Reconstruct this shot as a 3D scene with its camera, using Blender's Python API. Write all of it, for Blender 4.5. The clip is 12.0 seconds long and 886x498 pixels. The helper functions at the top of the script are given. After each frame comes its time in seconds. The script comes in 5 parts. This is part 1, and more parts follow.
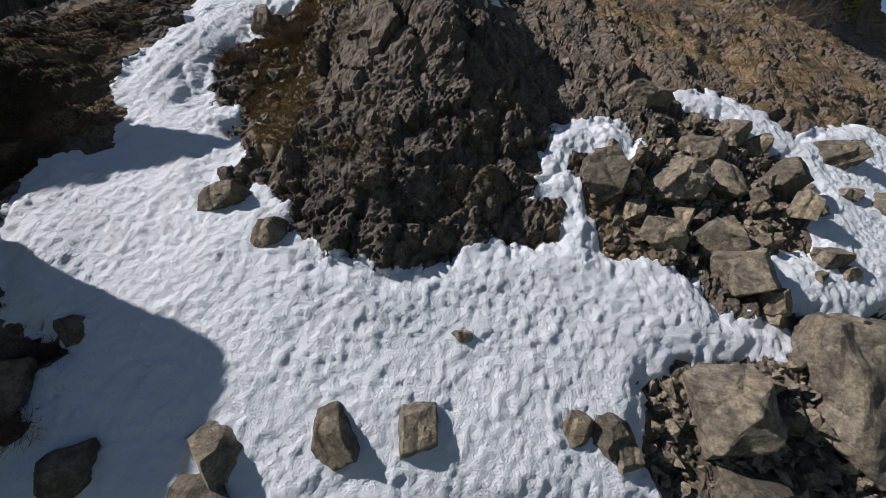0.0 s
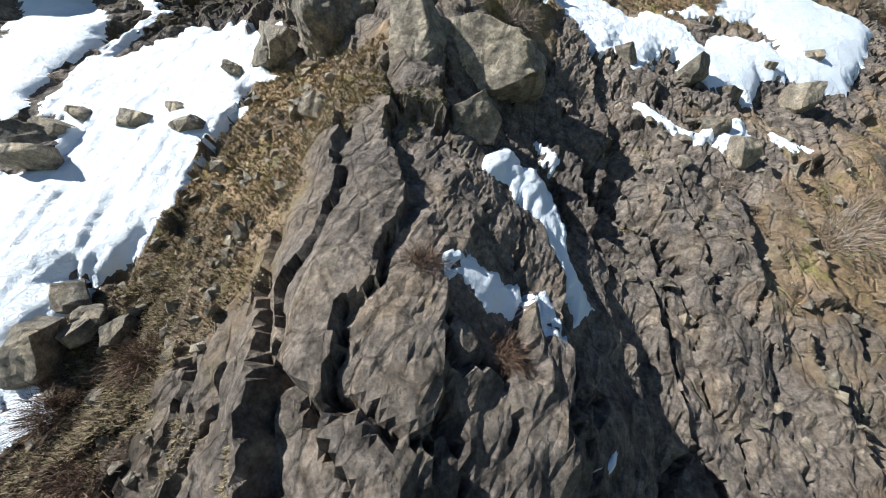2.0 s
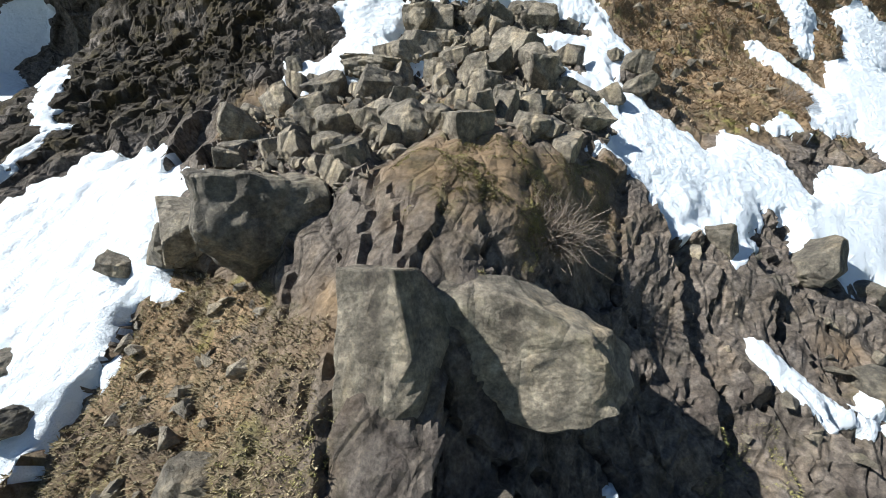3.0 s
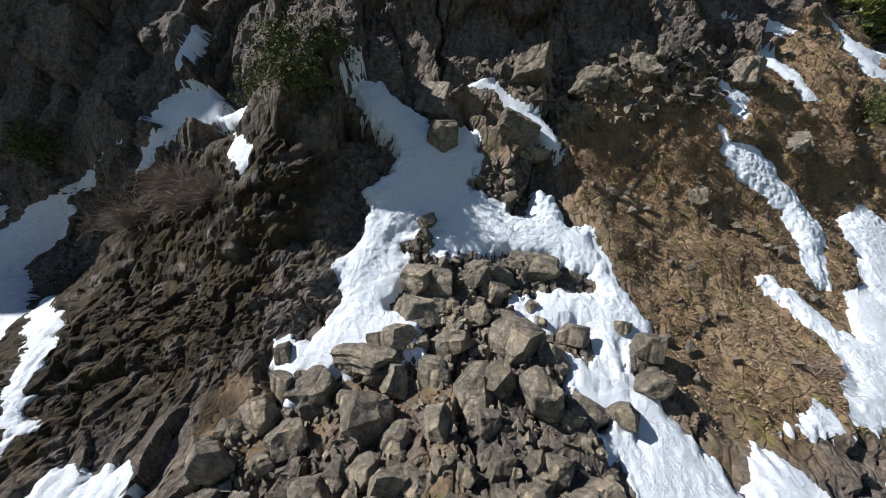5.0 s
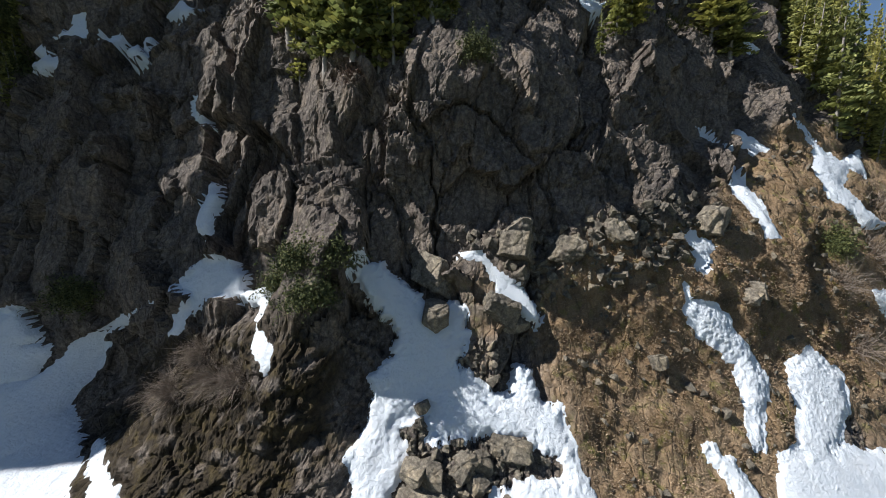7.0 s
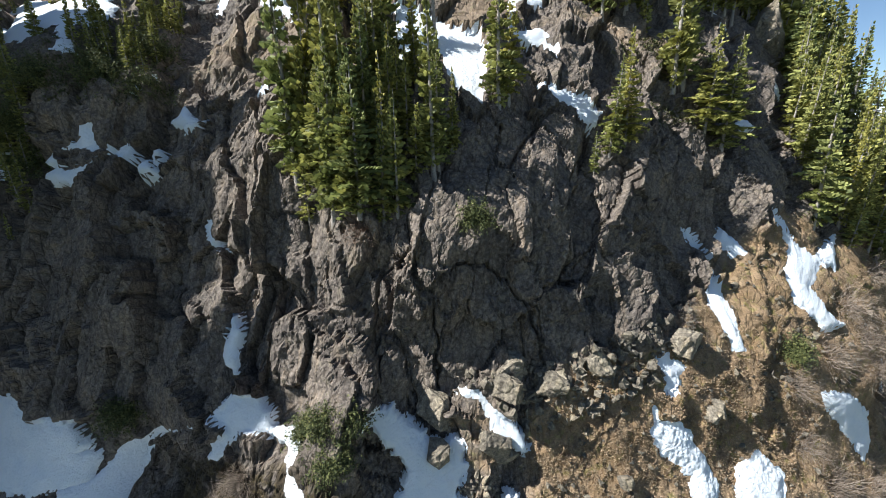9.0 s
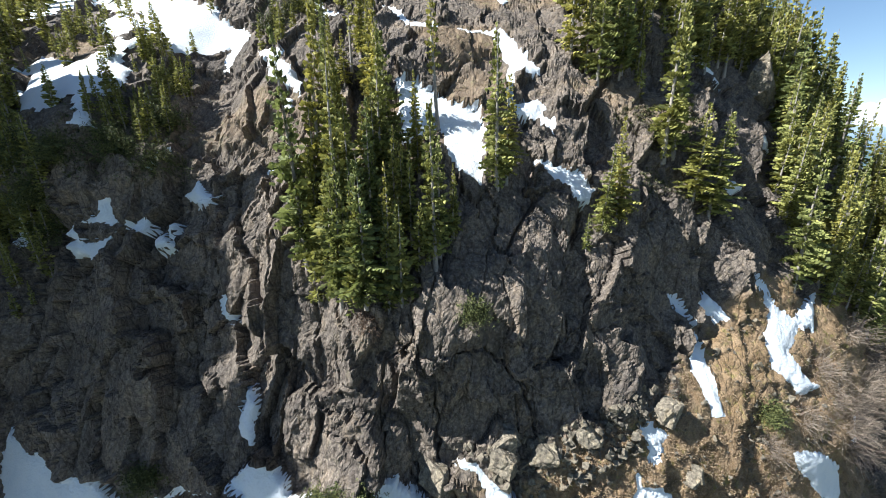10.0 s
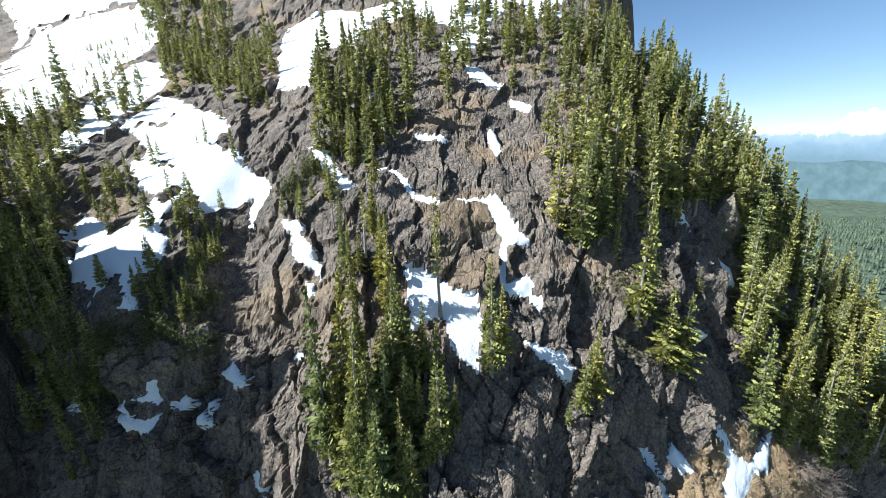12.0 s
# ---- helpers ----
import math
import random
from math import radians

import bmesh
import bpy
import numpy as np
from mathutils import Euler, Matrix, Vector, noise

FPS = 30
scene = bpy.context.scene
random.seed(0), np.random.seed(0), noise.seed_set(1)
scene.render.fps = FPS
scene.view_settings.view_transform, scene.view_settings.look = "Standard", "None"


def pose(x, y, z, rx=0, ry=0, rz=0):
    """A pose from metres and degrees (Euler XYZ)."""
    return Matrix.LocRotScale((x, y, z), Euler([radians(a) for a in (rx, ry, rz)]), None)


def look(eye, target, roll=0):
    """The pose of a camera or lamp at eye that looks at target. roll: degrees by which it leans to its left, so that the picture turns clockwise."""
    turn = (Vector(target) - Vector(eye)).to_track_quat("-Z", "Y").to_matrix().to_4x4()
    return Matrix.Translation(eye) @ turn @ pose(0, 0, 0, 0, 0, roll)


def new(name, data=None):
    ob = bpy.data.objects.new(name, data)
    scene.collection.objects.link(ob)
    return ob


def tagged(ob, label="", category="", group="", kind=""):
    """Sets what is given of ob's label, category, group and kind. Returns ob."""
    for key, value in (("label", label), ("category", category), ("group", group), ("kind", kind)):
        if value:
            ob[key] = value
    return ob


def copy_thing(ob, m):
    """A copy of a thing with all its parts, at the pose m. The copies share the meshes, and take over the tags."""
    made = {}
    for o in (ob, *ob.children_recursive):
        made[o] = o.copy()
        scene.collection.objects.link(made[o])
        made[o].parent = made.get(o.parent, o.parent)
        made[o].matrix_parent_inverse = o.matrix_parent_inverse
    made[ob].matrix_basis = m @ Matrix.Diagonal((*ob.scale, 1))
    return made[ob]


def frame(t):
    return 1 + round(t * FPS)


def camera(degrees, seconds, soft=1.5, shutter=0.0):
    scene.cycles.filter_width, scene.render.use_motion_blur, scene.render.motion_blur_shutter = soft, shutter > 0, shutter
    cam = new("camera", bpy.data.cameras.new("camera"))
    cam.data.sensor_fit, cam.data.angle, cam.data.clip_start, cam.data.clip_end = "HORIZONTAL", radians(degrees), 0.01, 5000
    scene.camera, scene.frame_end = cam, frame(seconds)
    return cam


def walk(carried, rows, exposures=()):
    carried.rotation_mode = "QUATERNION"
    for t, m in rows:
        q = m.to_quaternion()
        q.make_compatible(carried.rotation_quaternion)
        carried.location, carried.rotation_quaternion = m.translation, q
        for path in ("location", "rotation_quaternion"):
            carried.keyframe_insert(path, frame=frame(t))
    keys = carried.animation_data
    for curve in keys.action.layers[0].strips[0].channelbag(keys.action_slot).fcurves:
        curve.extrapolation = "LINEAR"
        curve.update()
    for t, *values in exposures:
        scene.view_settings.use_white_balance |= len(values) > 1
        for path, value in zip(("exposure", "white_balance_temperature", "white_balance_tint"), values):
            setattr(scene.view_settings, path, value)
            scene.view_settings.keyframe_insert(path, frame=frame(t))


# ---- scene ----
cam = camera(102.0, 12.0, soft=1.0, shutter=0.0)
# seconds, eye x, y, z, turn about x, y, z
PATH = [
    (0, 0, 0, 10, 80.8, 3.72, 2.73),
    (0.5, -0.02, 4.84, 14.57, 78.98, 3.33, 2.49),
    (1, 0.04, 9.89, 19.89, 76.51, 2.92, 2.51),
    (1.5, -0.29, 14.85, 25.19, 73.97, 2.54, 2.18),
    (2, -0.41, 19.52, 29.78, 73.1, 2.12, 2.45),
    (2.5, -0.43, 24.77, 33.83, 73.85, 1.8, 2.59),
    (3, -0.51, 29.81, 38.21, 73.54, 1.59, 2.65),
    (3.5, -0.82, 34.03, 42.72, 72.84, 1.48, 2.72),
    (5.5, 0.63, 33.5, 52.89, 86.23, 1.14, 4.34),
    (6, 0.9, 32.86, 57.31, 84.56, 1.34, 4.11),
    (6.5, 1.29, 32.32, 61.75, 82.76, 1.41, 4.19),
    (7, 1.44, 31.89, 66.38, 80.99, 1.37, 4.27),
    (7.5, 1.41, 31.79, 71.1, 79.74, 1.41, 4.22),
    (9.5, 1.5, 32.49, 91.36, 72.97, 1.29, 3.7),
    (10, 1.44, 32.62, 97.02, 72.78, 1.04, 3.72),
    (10.5, 1.22, 32.79, 103.01, 72.46, 0.88, 3.56),
    (11, 1, 32.98, 109.83, 72.31, 0.78, 3.35),
    (11.5, 0.82, 32.91, 117.75, 72.52, 0.63, 3.21),
    (12, 1.05, 32.83, 125.13, 73.33, 0.91, 3.21),
]
EXPOSURES = [(0.0, 0.0, 6550, 15), (0.5, 0.0, 6500, 14), (1.0, 0.3, 6200, 11), (2.0, 1.1, 6200, 7), (3.5, 0.85, 6250, 6), (5.5, 0.45, 6300, 12), (7.5, 0.7, 6350, 9), (9.5, 1.4, 6300, 7), (10.5, 1.45, 6200, 6), (12.0, 1.35, 5900, 5)]
walk(cam, [(t, pose(x, y, z, a, b, c)) for t, x, y, z, a, b, c in PATH], EXPOSURES)

# ---- light: clear morning sun from the viewer's left, a little behind the cliffs ----
SUN_WAY = Vector((-0.69, -0.12, 0.71)).normalized()
world = bpy.data.worlds.new("sky")
world.use_nodes = True
scene.world = world
wn = world.node_tree
sky = wn.nodes.new("ShaderNodeTexSky")
sky.sky_type, sky.sun_disc = "NISHITA", False
sky.sun_elevation = math.asin(SUN_WAY.z)
sky.sun_rotation = math.atan2(SUN_WAY.x, SUN_WAY.y)
sky.altitude, sky.dust_density, sky.ozone_density = 800, 0.15, 3.0
wn.nodes["Background"].inputs["Strength"].default_value = 0.052
wn.links.new(sky.outputs[0], wn.nodes["Background"].inputs["Color"])
sun = new("sun", bpy.data.lights.new("sun", "SUN"))
sun.data.energy, sun.data.angle, sun.data.color = 5.0, radians(0.55), (1.0, 0.98, 0.95)
sun.matrix_world = look(SUN_WAY * 300, (0, 0, 0))

# ---- the shape of the mountainside: depth y as a function of place across (x) and height (z) ----
LEVELS = [-12, 0, 7, 12, 17, 22, 27, 32, 37, 42, 48, 55, 63, 72, 82, 95, 112, 130, 150, 180, 240]
PROFILE = [2.0, 10.5, 15.5, 19.2, 23.6, 28.6, 34.3, 40.3, 46.0, 52.3, 58.2, 62.4, 66.3, 70.0, 74.9, 83.0, 99.4, 122.9, 154.2, 202.0, 236.0]
SIDE = [7.0, 6.7, 6.6, 6.5, 6.4, 6.2, 5.9, 5.7, 5.4, 5.0, 4.5, 4.1, 4.1, 4.9, 5.9, 7.2, 6.6, 4.2, 1.7, -1.4, -7.6]
BOW = [0.5, 1.6, 2.3, 2.8, 3.2, 3.5, 3.8, 4.0, 4.1, 4.1, 3.9, 3.5, 3.2, 3.4, 3.7, 3.3, 2.7, 2.5, 2.2, 1.6, 0.2]
# ribs (minus: towards the viewer) and gullies: x, z, half width, half height, depth
LANDFORMS = [
    (-2.5, 25, 4.5, 9, -6.3), (0, 37, 6, 5, -4.9), (-14, 20, 4, 9, 1.9), (-17, 38, 6, 6, 2.7), (-4, 76, 8, 8, -6.0), (-11, 57, 6, 7, -2.3),
    (-30, 75, 7, 9, 3.0), (-43, 107, 10, 10, 7.8), (-25, 95, 8, 9, 2.1), (32, 72, 7, 8, 4.4), (33, 117, 9, 9, -6.1), (-30, 141, 14, 10, -9.9),
    (-36, 47, 8, 8, 8.4), (22, 84, 7, 8, -2.0), (12, 31, 4, 7, -0.6), (-27, 18, 5, 9, -4.0), (6.5, 21, 2.5, 7, 1.2), (-14, 51, 5, 6, -2.5),
]

# the same on the crag and the upper cliffs
LANDFORMS_HIGH = [(1.6, 18.5, 3, 5, -1.7), (-3.7, 11, 3.5, 3.5, -1.1), (-4, 43, 5, 4, 0.8), (-12, 86, 7, 7, -3.6), (-40, 90, 7, 6, 3.6), (-45, 117, 8, 8, 5.5), (13, 129, 10, 9, 3.6), (4.5, 79, 5, 6, -2.6), (56, 54, 14, 12, -3.5), (-6, 112, 7, 7, -2.2), (-54, 100, 8, 9, -2.4), (34, 95, 5, 6, -2.0)]


def curve_at(z, values):
    """A smooth curve through values at LEVELS."""
    k, v = np.array(LEVELS, float), np.array(values, float)
    m = np.gradient(v, k)
    i = np.clip(np.searchsorted(k, z) - 1, 0, len(k) - 2)
    h = k[i + 1] - k[i]
    s = np.clip((z - k[i]) / h, -1.0, 2.0)
    out = s > 1
    s1 = np.clip(s, 0, 1)
    a = (1 + 2 * s1) * (1 - s1) ** 2 * v[i] + s1 * (1 - s1) ** 2 * h * m[i] + s1 * s1 * (3 - 2 * s1) * v[i + 1] + s1 * s1 * (s1 - 1) * h * m[i + 1]
    return a + np.where(out, (s - 1) * h * m[-1], 0) + np.where(s < 0, s * h * m[0], 0)


def slope(x, z):
    """Depth of the smooth mountainside."""
    x, z = np.asarray(x, float), np.asarray(z, float)
    u = x / 30
    ub = np.where(np.abs(u) > 2.6, 2.6 ** 2 + (np.abs(u) - 2.6) * 2.4, u * u)
    y = curve_at(z, PROFILE) + curve_at(z, SIDE) * u + curve_at(z, BOW) * ub
    for a, b, w, h, d in LANDFORMS + LANDFORMS_HIGH:
        y = y + d * np.exp(-((x - a) / w) ** 2 - ((z - b) / h) ** 2)
    return y


# length along the slope, so that joints keep their size where the ground lies flatter
ARC_Z = np.linspace(-60, 440, 1001)
ARC = np.cumsum(np.hypot(1.0, np.gradient(curve_at(ARC_Z, PROFILE), ARC_Z))) * 0.5
ARC = ARC - np.interp(0, ARC_Z, ARC)


def laid(x, y0, z, relief):
    """Places on the mountainside, its relief pushed in and out square to the slope."""
    gx = np.clip((slope(x + 0.8, z) - y0) / 0.8, -1.6, 1.6)
    gz = np.clip((slope(x, z + 0.8) - y0) / 0.8, -0.2, 2.2)
    n = np.sqrt(1 + gx * gx + gz * gz)
    return x - 0.6 * relief * gx / n, y0 + relief / n, z - relief * gz / n


# ---- end of the shape ----


# ---- noise ----
def hashed(i, j, k, seed):
    h = (i.astype(np.int64) * 374761393 + j.astype(np.int64) * 668265263 + k.astype(np.int64) * 2147483647 + seed * 144665) & 0xFFFFFFFF
    h = ((h ^ (h >> 13)) * 1274126177) & 0xFFFFFFFF
    h = ((h ^ (h >> 15)) * 2246822519) & 0xFFFFFFFF
    return ((h ^ (h >> 16)) & 0xFFFF) / 65535.0


def value_noise(x, y, z, seed=0):
    i, j, k = np.floor(x), np.floor(y), np.floor(z)
    a, b, c = x - i, y - j, z - k
    a, b, c = a * a * (3 - 2 * a), b * b * (3 - 2 * b), c * c * (3 - 2 * c)
    t = 0
    for di in (0, 1):
        for dj in (0, 1):
            for dk in (0, 1):
                w = (a if di else 1 - a) * (b if dj else 1 - b) * (c if dk else 1 - c)
                t = t + w * hashed(i + di, j + dj, k + dk, seed)
    return t * 2 - 1


def fbm(x, y, z, octaves=4, seed=0):
    t, amp = 0, 0.5
    for o in range(octaves):
        t = t + amp * value_noise(x * 2 ** o + 7.3 * o, y * 2 ** o, z * 2 ** o - 3.1 * o, seed + o)
        amp *= 0.5
    return t


def cells(x, z, seed=0):
    """Broken blocks: a random value for each block, and the distance to its nearest joint."""
    i, j = np.floor(x), np.floor(z)
    f1 = np.full(np.shape(x), 9.0)
    f2 = np.full(np.shape(x), 9.0)
    val, tx, tz = np.zeros(np.shape(x)), np.zeros(np.shape(x)), np.zeros(np.shape(x))
    zero = np.zeros(np.shape(x))
    for di in (-1, 0, 1):
        for dj in (-1, 0, 1):
            px = i + di + hashed(i + di, j + dj, zero, seed)
            pz = j + dj + hashed(i + di, j + dj, zero, seed + 11)
            d = np.hypot(px - x, pz - z)
            near = d < f1
            f2 = np.where(near, f1, np.minimum(f2, d))
            f1 = np.where(near, d, f1)
            val = np.where(near, hashed(i + di, j + dj, zero, seed + 23), val)
            tx, tz = np.where(near, x - px, tx), np.where(near, z - pz, tz)
    return val, f2 - f1, tx, tz


def inside(x, z, outline):
    """Signed distance to an outline: plus inside."""
    p = np.array(outline, float)
    q = np.roll(p, -1, 0)
    best = np.full(np.shape(x), 1e9)
    odd = np.zeros(np.shape(x), bool)
    for (ax, az), (bx, bz) in zip(p, q):
        ex, ez = bx - ax, bz - az
        s = np.clip(((x - ax) * ex + (z - az) * ez) / (ex * ex + ez * ez + 1e-9), 0, 1)
        best = np.minimum(best, np.hypot(x - ax - s * ex, z - az - s * ez))
        odd ^= ((az > z) != (bz > z)) & (x < ex * (z - az) / (ez if ez else 1e-9) + ax)
    return np.where(odd, best, -best)


def union(x, z, outlines):
    out = np.full(np.shape(x), -1e3)
    for o in outlines:
        p = np.array(o)
        near = (x > p[:, 0].min() - 6) & (x < p[:, 0].max() + 6) & (z > p[:, 1].min() - 6) & (z < p[:, 1].max() + 6)
        if near.any():
            out[near] = np.maximum(out[near], inside(x[near], z[near], o))
    return out


def smooth(a, b, v):
    s = np.clip((v - a) / (b - a), 0, 1)
    return s * s * (3 - 2 * s)


# ---- outlines in the mountainside's own plane (x across, z up) ----
SNOW, BOXES = [], []


def snow_patch(*outlines):
    SNOW.append([list(o) for o in outlines])


snow_patch([(-19.5, 9.8), (-19.6, 10.9), (-19.3, 13), (-17.3, 13.1), (-17.5, 14.8), (-19.3, 16.6), (-19.7, 19), (-19.6, 20.6), (-19.3, 23.4), (-20.9, 27), (-17.2, 27.3), (-15.6, 22.6), (-16.3, 19), (-15.2, 16.6), (-12.9, 15.2), (-12.8, 13), (-11.2, 11), (-11.2, 10.4), (-9.3, 10.8), (-7.8, 9.7), (-7.4, 8.7), (-5.6, 7.9), (-3.4, 7.1), (-1.3, 6.9), (0.8, 7.5), (2.6, 7.5), (4.4, 7.3), (5.2, 8.5), (5, 9.3), (3.3, 9.3), (5.1, 10.7), (5.9, 10.7), (6.1, 9.2), (6.3, 6.9), (7, 6.2), (7.9, 6.3), (10.3, 5.7), (11, 5.2), (11.2, 3.8), (13.8, 3.1), (15.4, 2.2), (11.1, 2), (8.5, 2.4), (7.1, 1.9), (6.3, 0.6), (5.8, -0.2), (6.7, -0.8), (6.6, -1.6), (-14, 0.7), (-15.3, 3), (-14, 2.7), (-14.2, 3.4), (-15.4, 4.2), (-14.6, 5), (-15.2, 5.7), (-17.4, 6.3)], [(-17.6, 18), (-19.4, 20.8), (-18.5, 22), (-18.3, 23.5), (-20.1, 25.6), (-21, 27.3), (-18.3, 28.9), (-19.7, 31.6), (-18.7, 33.3), (-11.7, 32.1), (-12.7, 28.1), (-13, 25.8), (-15.5, 25.7), (-15.1, 23.8), (-15.1, 22.7), (-13.9, 21.8), (-15.3, 21.3), (-15.8, 20.4), (-15.9, 19.2), (-15.2, 17.7), (-14.8, 16.6), (-13.8, 15.7), (-12.5, 15.6), (-11.9, 14.8), (-12.5, 14.4), (-12.3, 13.6), (-10.5, 12.6), (-9.7, 11.6), (-12.9, 11.6)], [(-20.7, 29.1), (-18.5, 29.2), (-18.8, 30.6), (-20.8, 31.4), (-22.3, 32.1), (-23.3, 34.7), (-21.6, 35.8), (-19.6, 37.3), (-15.5, 37.7), (-11.8, 36.3), (-12.9, 33.9), (-11.2, 31.8), (-12.1, 31.1), (-12.7, 29.2), (-13.3, 28.1), (-13.1, 26.3), (-13.7, 25.5), (-15.3, 25.4), (-14.8, 24.6), (-15.3, 23.9), (-14.6, 22.9), (-13.5, 22.4), (-12.9, 21.8), (-13.7, 21.6), (-14.4, 21.3)], [(-19.8, 37.3), (-19.4, 38.5), (-17.7, 37.7), (-16.1, 38.5), (-15.1, 38), (-15.1, 37.4), (-12.8, 37.1), (-11.6, 37.1), (-11.3, 36.5), (-12.6, 35.5), (-12.4, 35), (-12.1, 34.6), (-11.2, 34.2), (-11.1, 33.7), (-10.2, 33.6), (-14.2, 33.1)])
snow_patch([(4, 10.2), (4.4, 11.4), (5.8, 13.4), (8.8, 13.6), (10, 13), (10.6, 11.4), (8.8, 10.8), (6.2, 11.5), (5.2, 10.4)])
snow_patch([(14.5, 15.2), (17.4, 15.7), (20.4, 13.8), (21.8, 12.1), (29.4, 13.1), (32.5, 11), (21.4, 2.5), (17.1, 2.7), (15, 3.4), (14.1, 4.5), (15.3, 5.8), (18.1, 5.5), (19, 7.1), (20.6, 8.5), (20.2, 10.3), (17.1, 11.5), (17.5, 13.2), (14.5, 14.1)])
snow_patch([(0.6, 29.1), (1.5, 29.5), (3.3, 28), (3.5, 25.9), (4.2, 23.9), (3.3, 24), (2.5, 25.8), (1.6, 27.9)])
snow_patch([(-0.7, 26.8), (1, 25.7), (2.1, 25), (2.8, 23.8), (2.8, 23.1), (1.9, 24.1), (1.2, 24.9), (-0.2, 26.1)])
snow_patch([(3.1, 29.7), (3.5, 29.7), (4.1, 28.6), (3.8, 28.5)])
snow_patch([(2.7, 21.6), (3, 21.7), (3.7, 21.3), (3.6, 21.1), (2.7, 21.5)])
snow_patch([(9, 31.3), (9.5, 31.2), (10.7, 30.4), (12.2, 29.6), (13.1, 30.2), (13.7, 29.5), (12, 29.2), (10.6, 29.6), (9.4, 30.4)])
snow_patch([(4.8, 37.7), (5.9, 37.1), (7.1, 35.8), (7.8, 34), (9.8, 34.4), (9.9, 33.2), (12.2, 34.1), (12.9, 34.9), (14.3, 34.4), (12.9, 33.1), (14, 32.6), (17.6, 34.6), (15.9, 36.5), (15.2, 37.7), (13.9, 38.5), (11.9, 37.8), (11.1, 38.6), (9.7, 40.5), (7.9, 41.3), (5.4, 40.9), (7.4, 39.5), (5.8, 40.1), (5.4, 39.7), (6.7, 39.1), (6.6, 38.3)], [(-9.3, 60.5), (-6.4, 60.4), (-2.6, 57), (0.8, 56.5), (1.4, 54.1), (0.5, 51.7), (3.4, 49.7), (4.6, 49.6), (5, 51.4), (6.6, 51.4), (7.6, 49.1), (9.2, 48.7), (9.1, 47.4), (9.7, 46.1), (9.7, 44.9), (10.5, 44), (11.6, 42.2), (9.6, 42.3), (8.8, 41.5), (8.8, 40.8), (9.4, 39.5), (4.8, 41.1), (5.2, 41.9), (7.1, 41.7), (6.9, 42.7), (3.9, 43.2), (2.5, 44.3), (3.2, 44.6), (6.5, 44.7), (8.9, 44.9), (5.4, 46.6), (2, 47.1), (-0.7, 46.8), (-2.2, 47.2), (-1.9, 48.5), (-4.5, 47.9), (-3.6, 46.6), (-3.6, 45.5), (-4.3, 44.5), (-2.5, 43.9), (-2.2, 42.5), (-4.7, 42.1), (-7.8, 41.4), (-7.8, 40.5), (-8.9, 40.3), (-10.6, 41.9), (-10.7, 43), (-8.2, 43.4), (-7.6, 44.6), (-8.6, 46.8), (-6.8, 48.4), (-6.5, 50.2), (-7.1, 51.6), (-5.3, 52.9), (-5.3, 55.1), (-7.2, 56.9)])
snow_patch([(-27.5, 57.7), (-25.9, 59.3), (-23.7, 60.8), (-21.3, 60.6), (-19.5, 59.5), (-19.3, 58.1), (-16.2, 58.6), (-15, 57), (-16.1, 55.7), (-13.9, 54.3), (-14.7, 52.7), (-16.6, 54), (-17, 56.7), (-19.2, 57.1), (-23.2, 56.9), (-24.7, 54.5), (-27.3, 53.4), (-26.4, 55.3), (-24.8, 57.1)])
snow_patch([(-35.8, 42), (-42.6, 46.9), (-42.1, 49.3), (-40.7, 51.9), (-35, 54.6), (-29.3, 56.4), (-32.6, 54.8), (-38.1, 51.9), (-40, 49.1), (-40.7, 46.7), (-38.5, 44.1), (-36.4, 42.3)], [(-42.5, 42.5), (-47.8, 48.2), (-43.8, 48.6), (-41.5, 51.4), (-37.8, 51.4), (-39.5, 47.4), (-40.1, 45.6), (-37.4, 43.5), (-36, 42)])
snow_patch([(-22.9, 39.6), (-24.8, 40.9), (-26.3, 42.1), (-32.7, 42.9), (-34.8, 43.5), (-25.8, 43.7), (-24, 42.3), (-23.7, 41.1), (-21.6, 39.5)])
snow_patch([(-26.5, 63.9), (-26, 66.8), (-25.2, 68.4), (-24, 66.4), (-24.2, 62.3), (-25.5, 62.8)])
snow_patch([(-0.1, 60.6), (2.4, 61), (3.5, 59.3), (5.4, 58), (6.8, 57.4), (8.2, 55), (7.1, 54), (5.6, 55.2), (3.6, 57), (2.6, 59.5)])
snow_patch([(22.3, 57.3), (22.9, 55.7), (25.1, 54.9), (26.6, 53.8), (29, 50.2), (30, 47.4), (27.4, 45.2), (26.6, 43.5), (25.4, 44), (25.8, 46.1), (26.5, 49.4), (23.3, 51.9), (21.8, 54.4)])
snow_patch([(23.2, 61.8), (24.8, 60.8), (26.9, 58.8), (24.7, 57.2), (24.1, 58.7)])
snow_patch([(30.8, 74.1), (32.9, 73.9), (35, 68.2), (35.8, 64.6), (36.5, 59.8), (34.4, 60.5), (32.8, 65.3), (33.1, 69.7)])
snow_patch([(37.1, 72.6), (38.6, 72), (39, 70.5), (38, 69.8)])
snow_patch([(45, 75.5), (48.3, 71.5), (52.1, 69.4), (59.5, 70.9), (56, 67), (52.1, 67.9), (48.6, 65.9), (51.1, 62.9), (53.5, 60.9), (48.9, 61), (45, 64.7), (44.9, 68.6), (47.3, 70.9)])
snow_patch([(32.6, 48.1), (36.4, 49.7), (39.6, 46.7), (38.4, 44.1), (24.3, 38), (22.1, 37.7), (20.4, 38.4), (22.4, 40.3), (22.9, 41.6), (25.1, 41.7), (25.7, 41.3), (27.8, 42.2), (32, 45.6)])
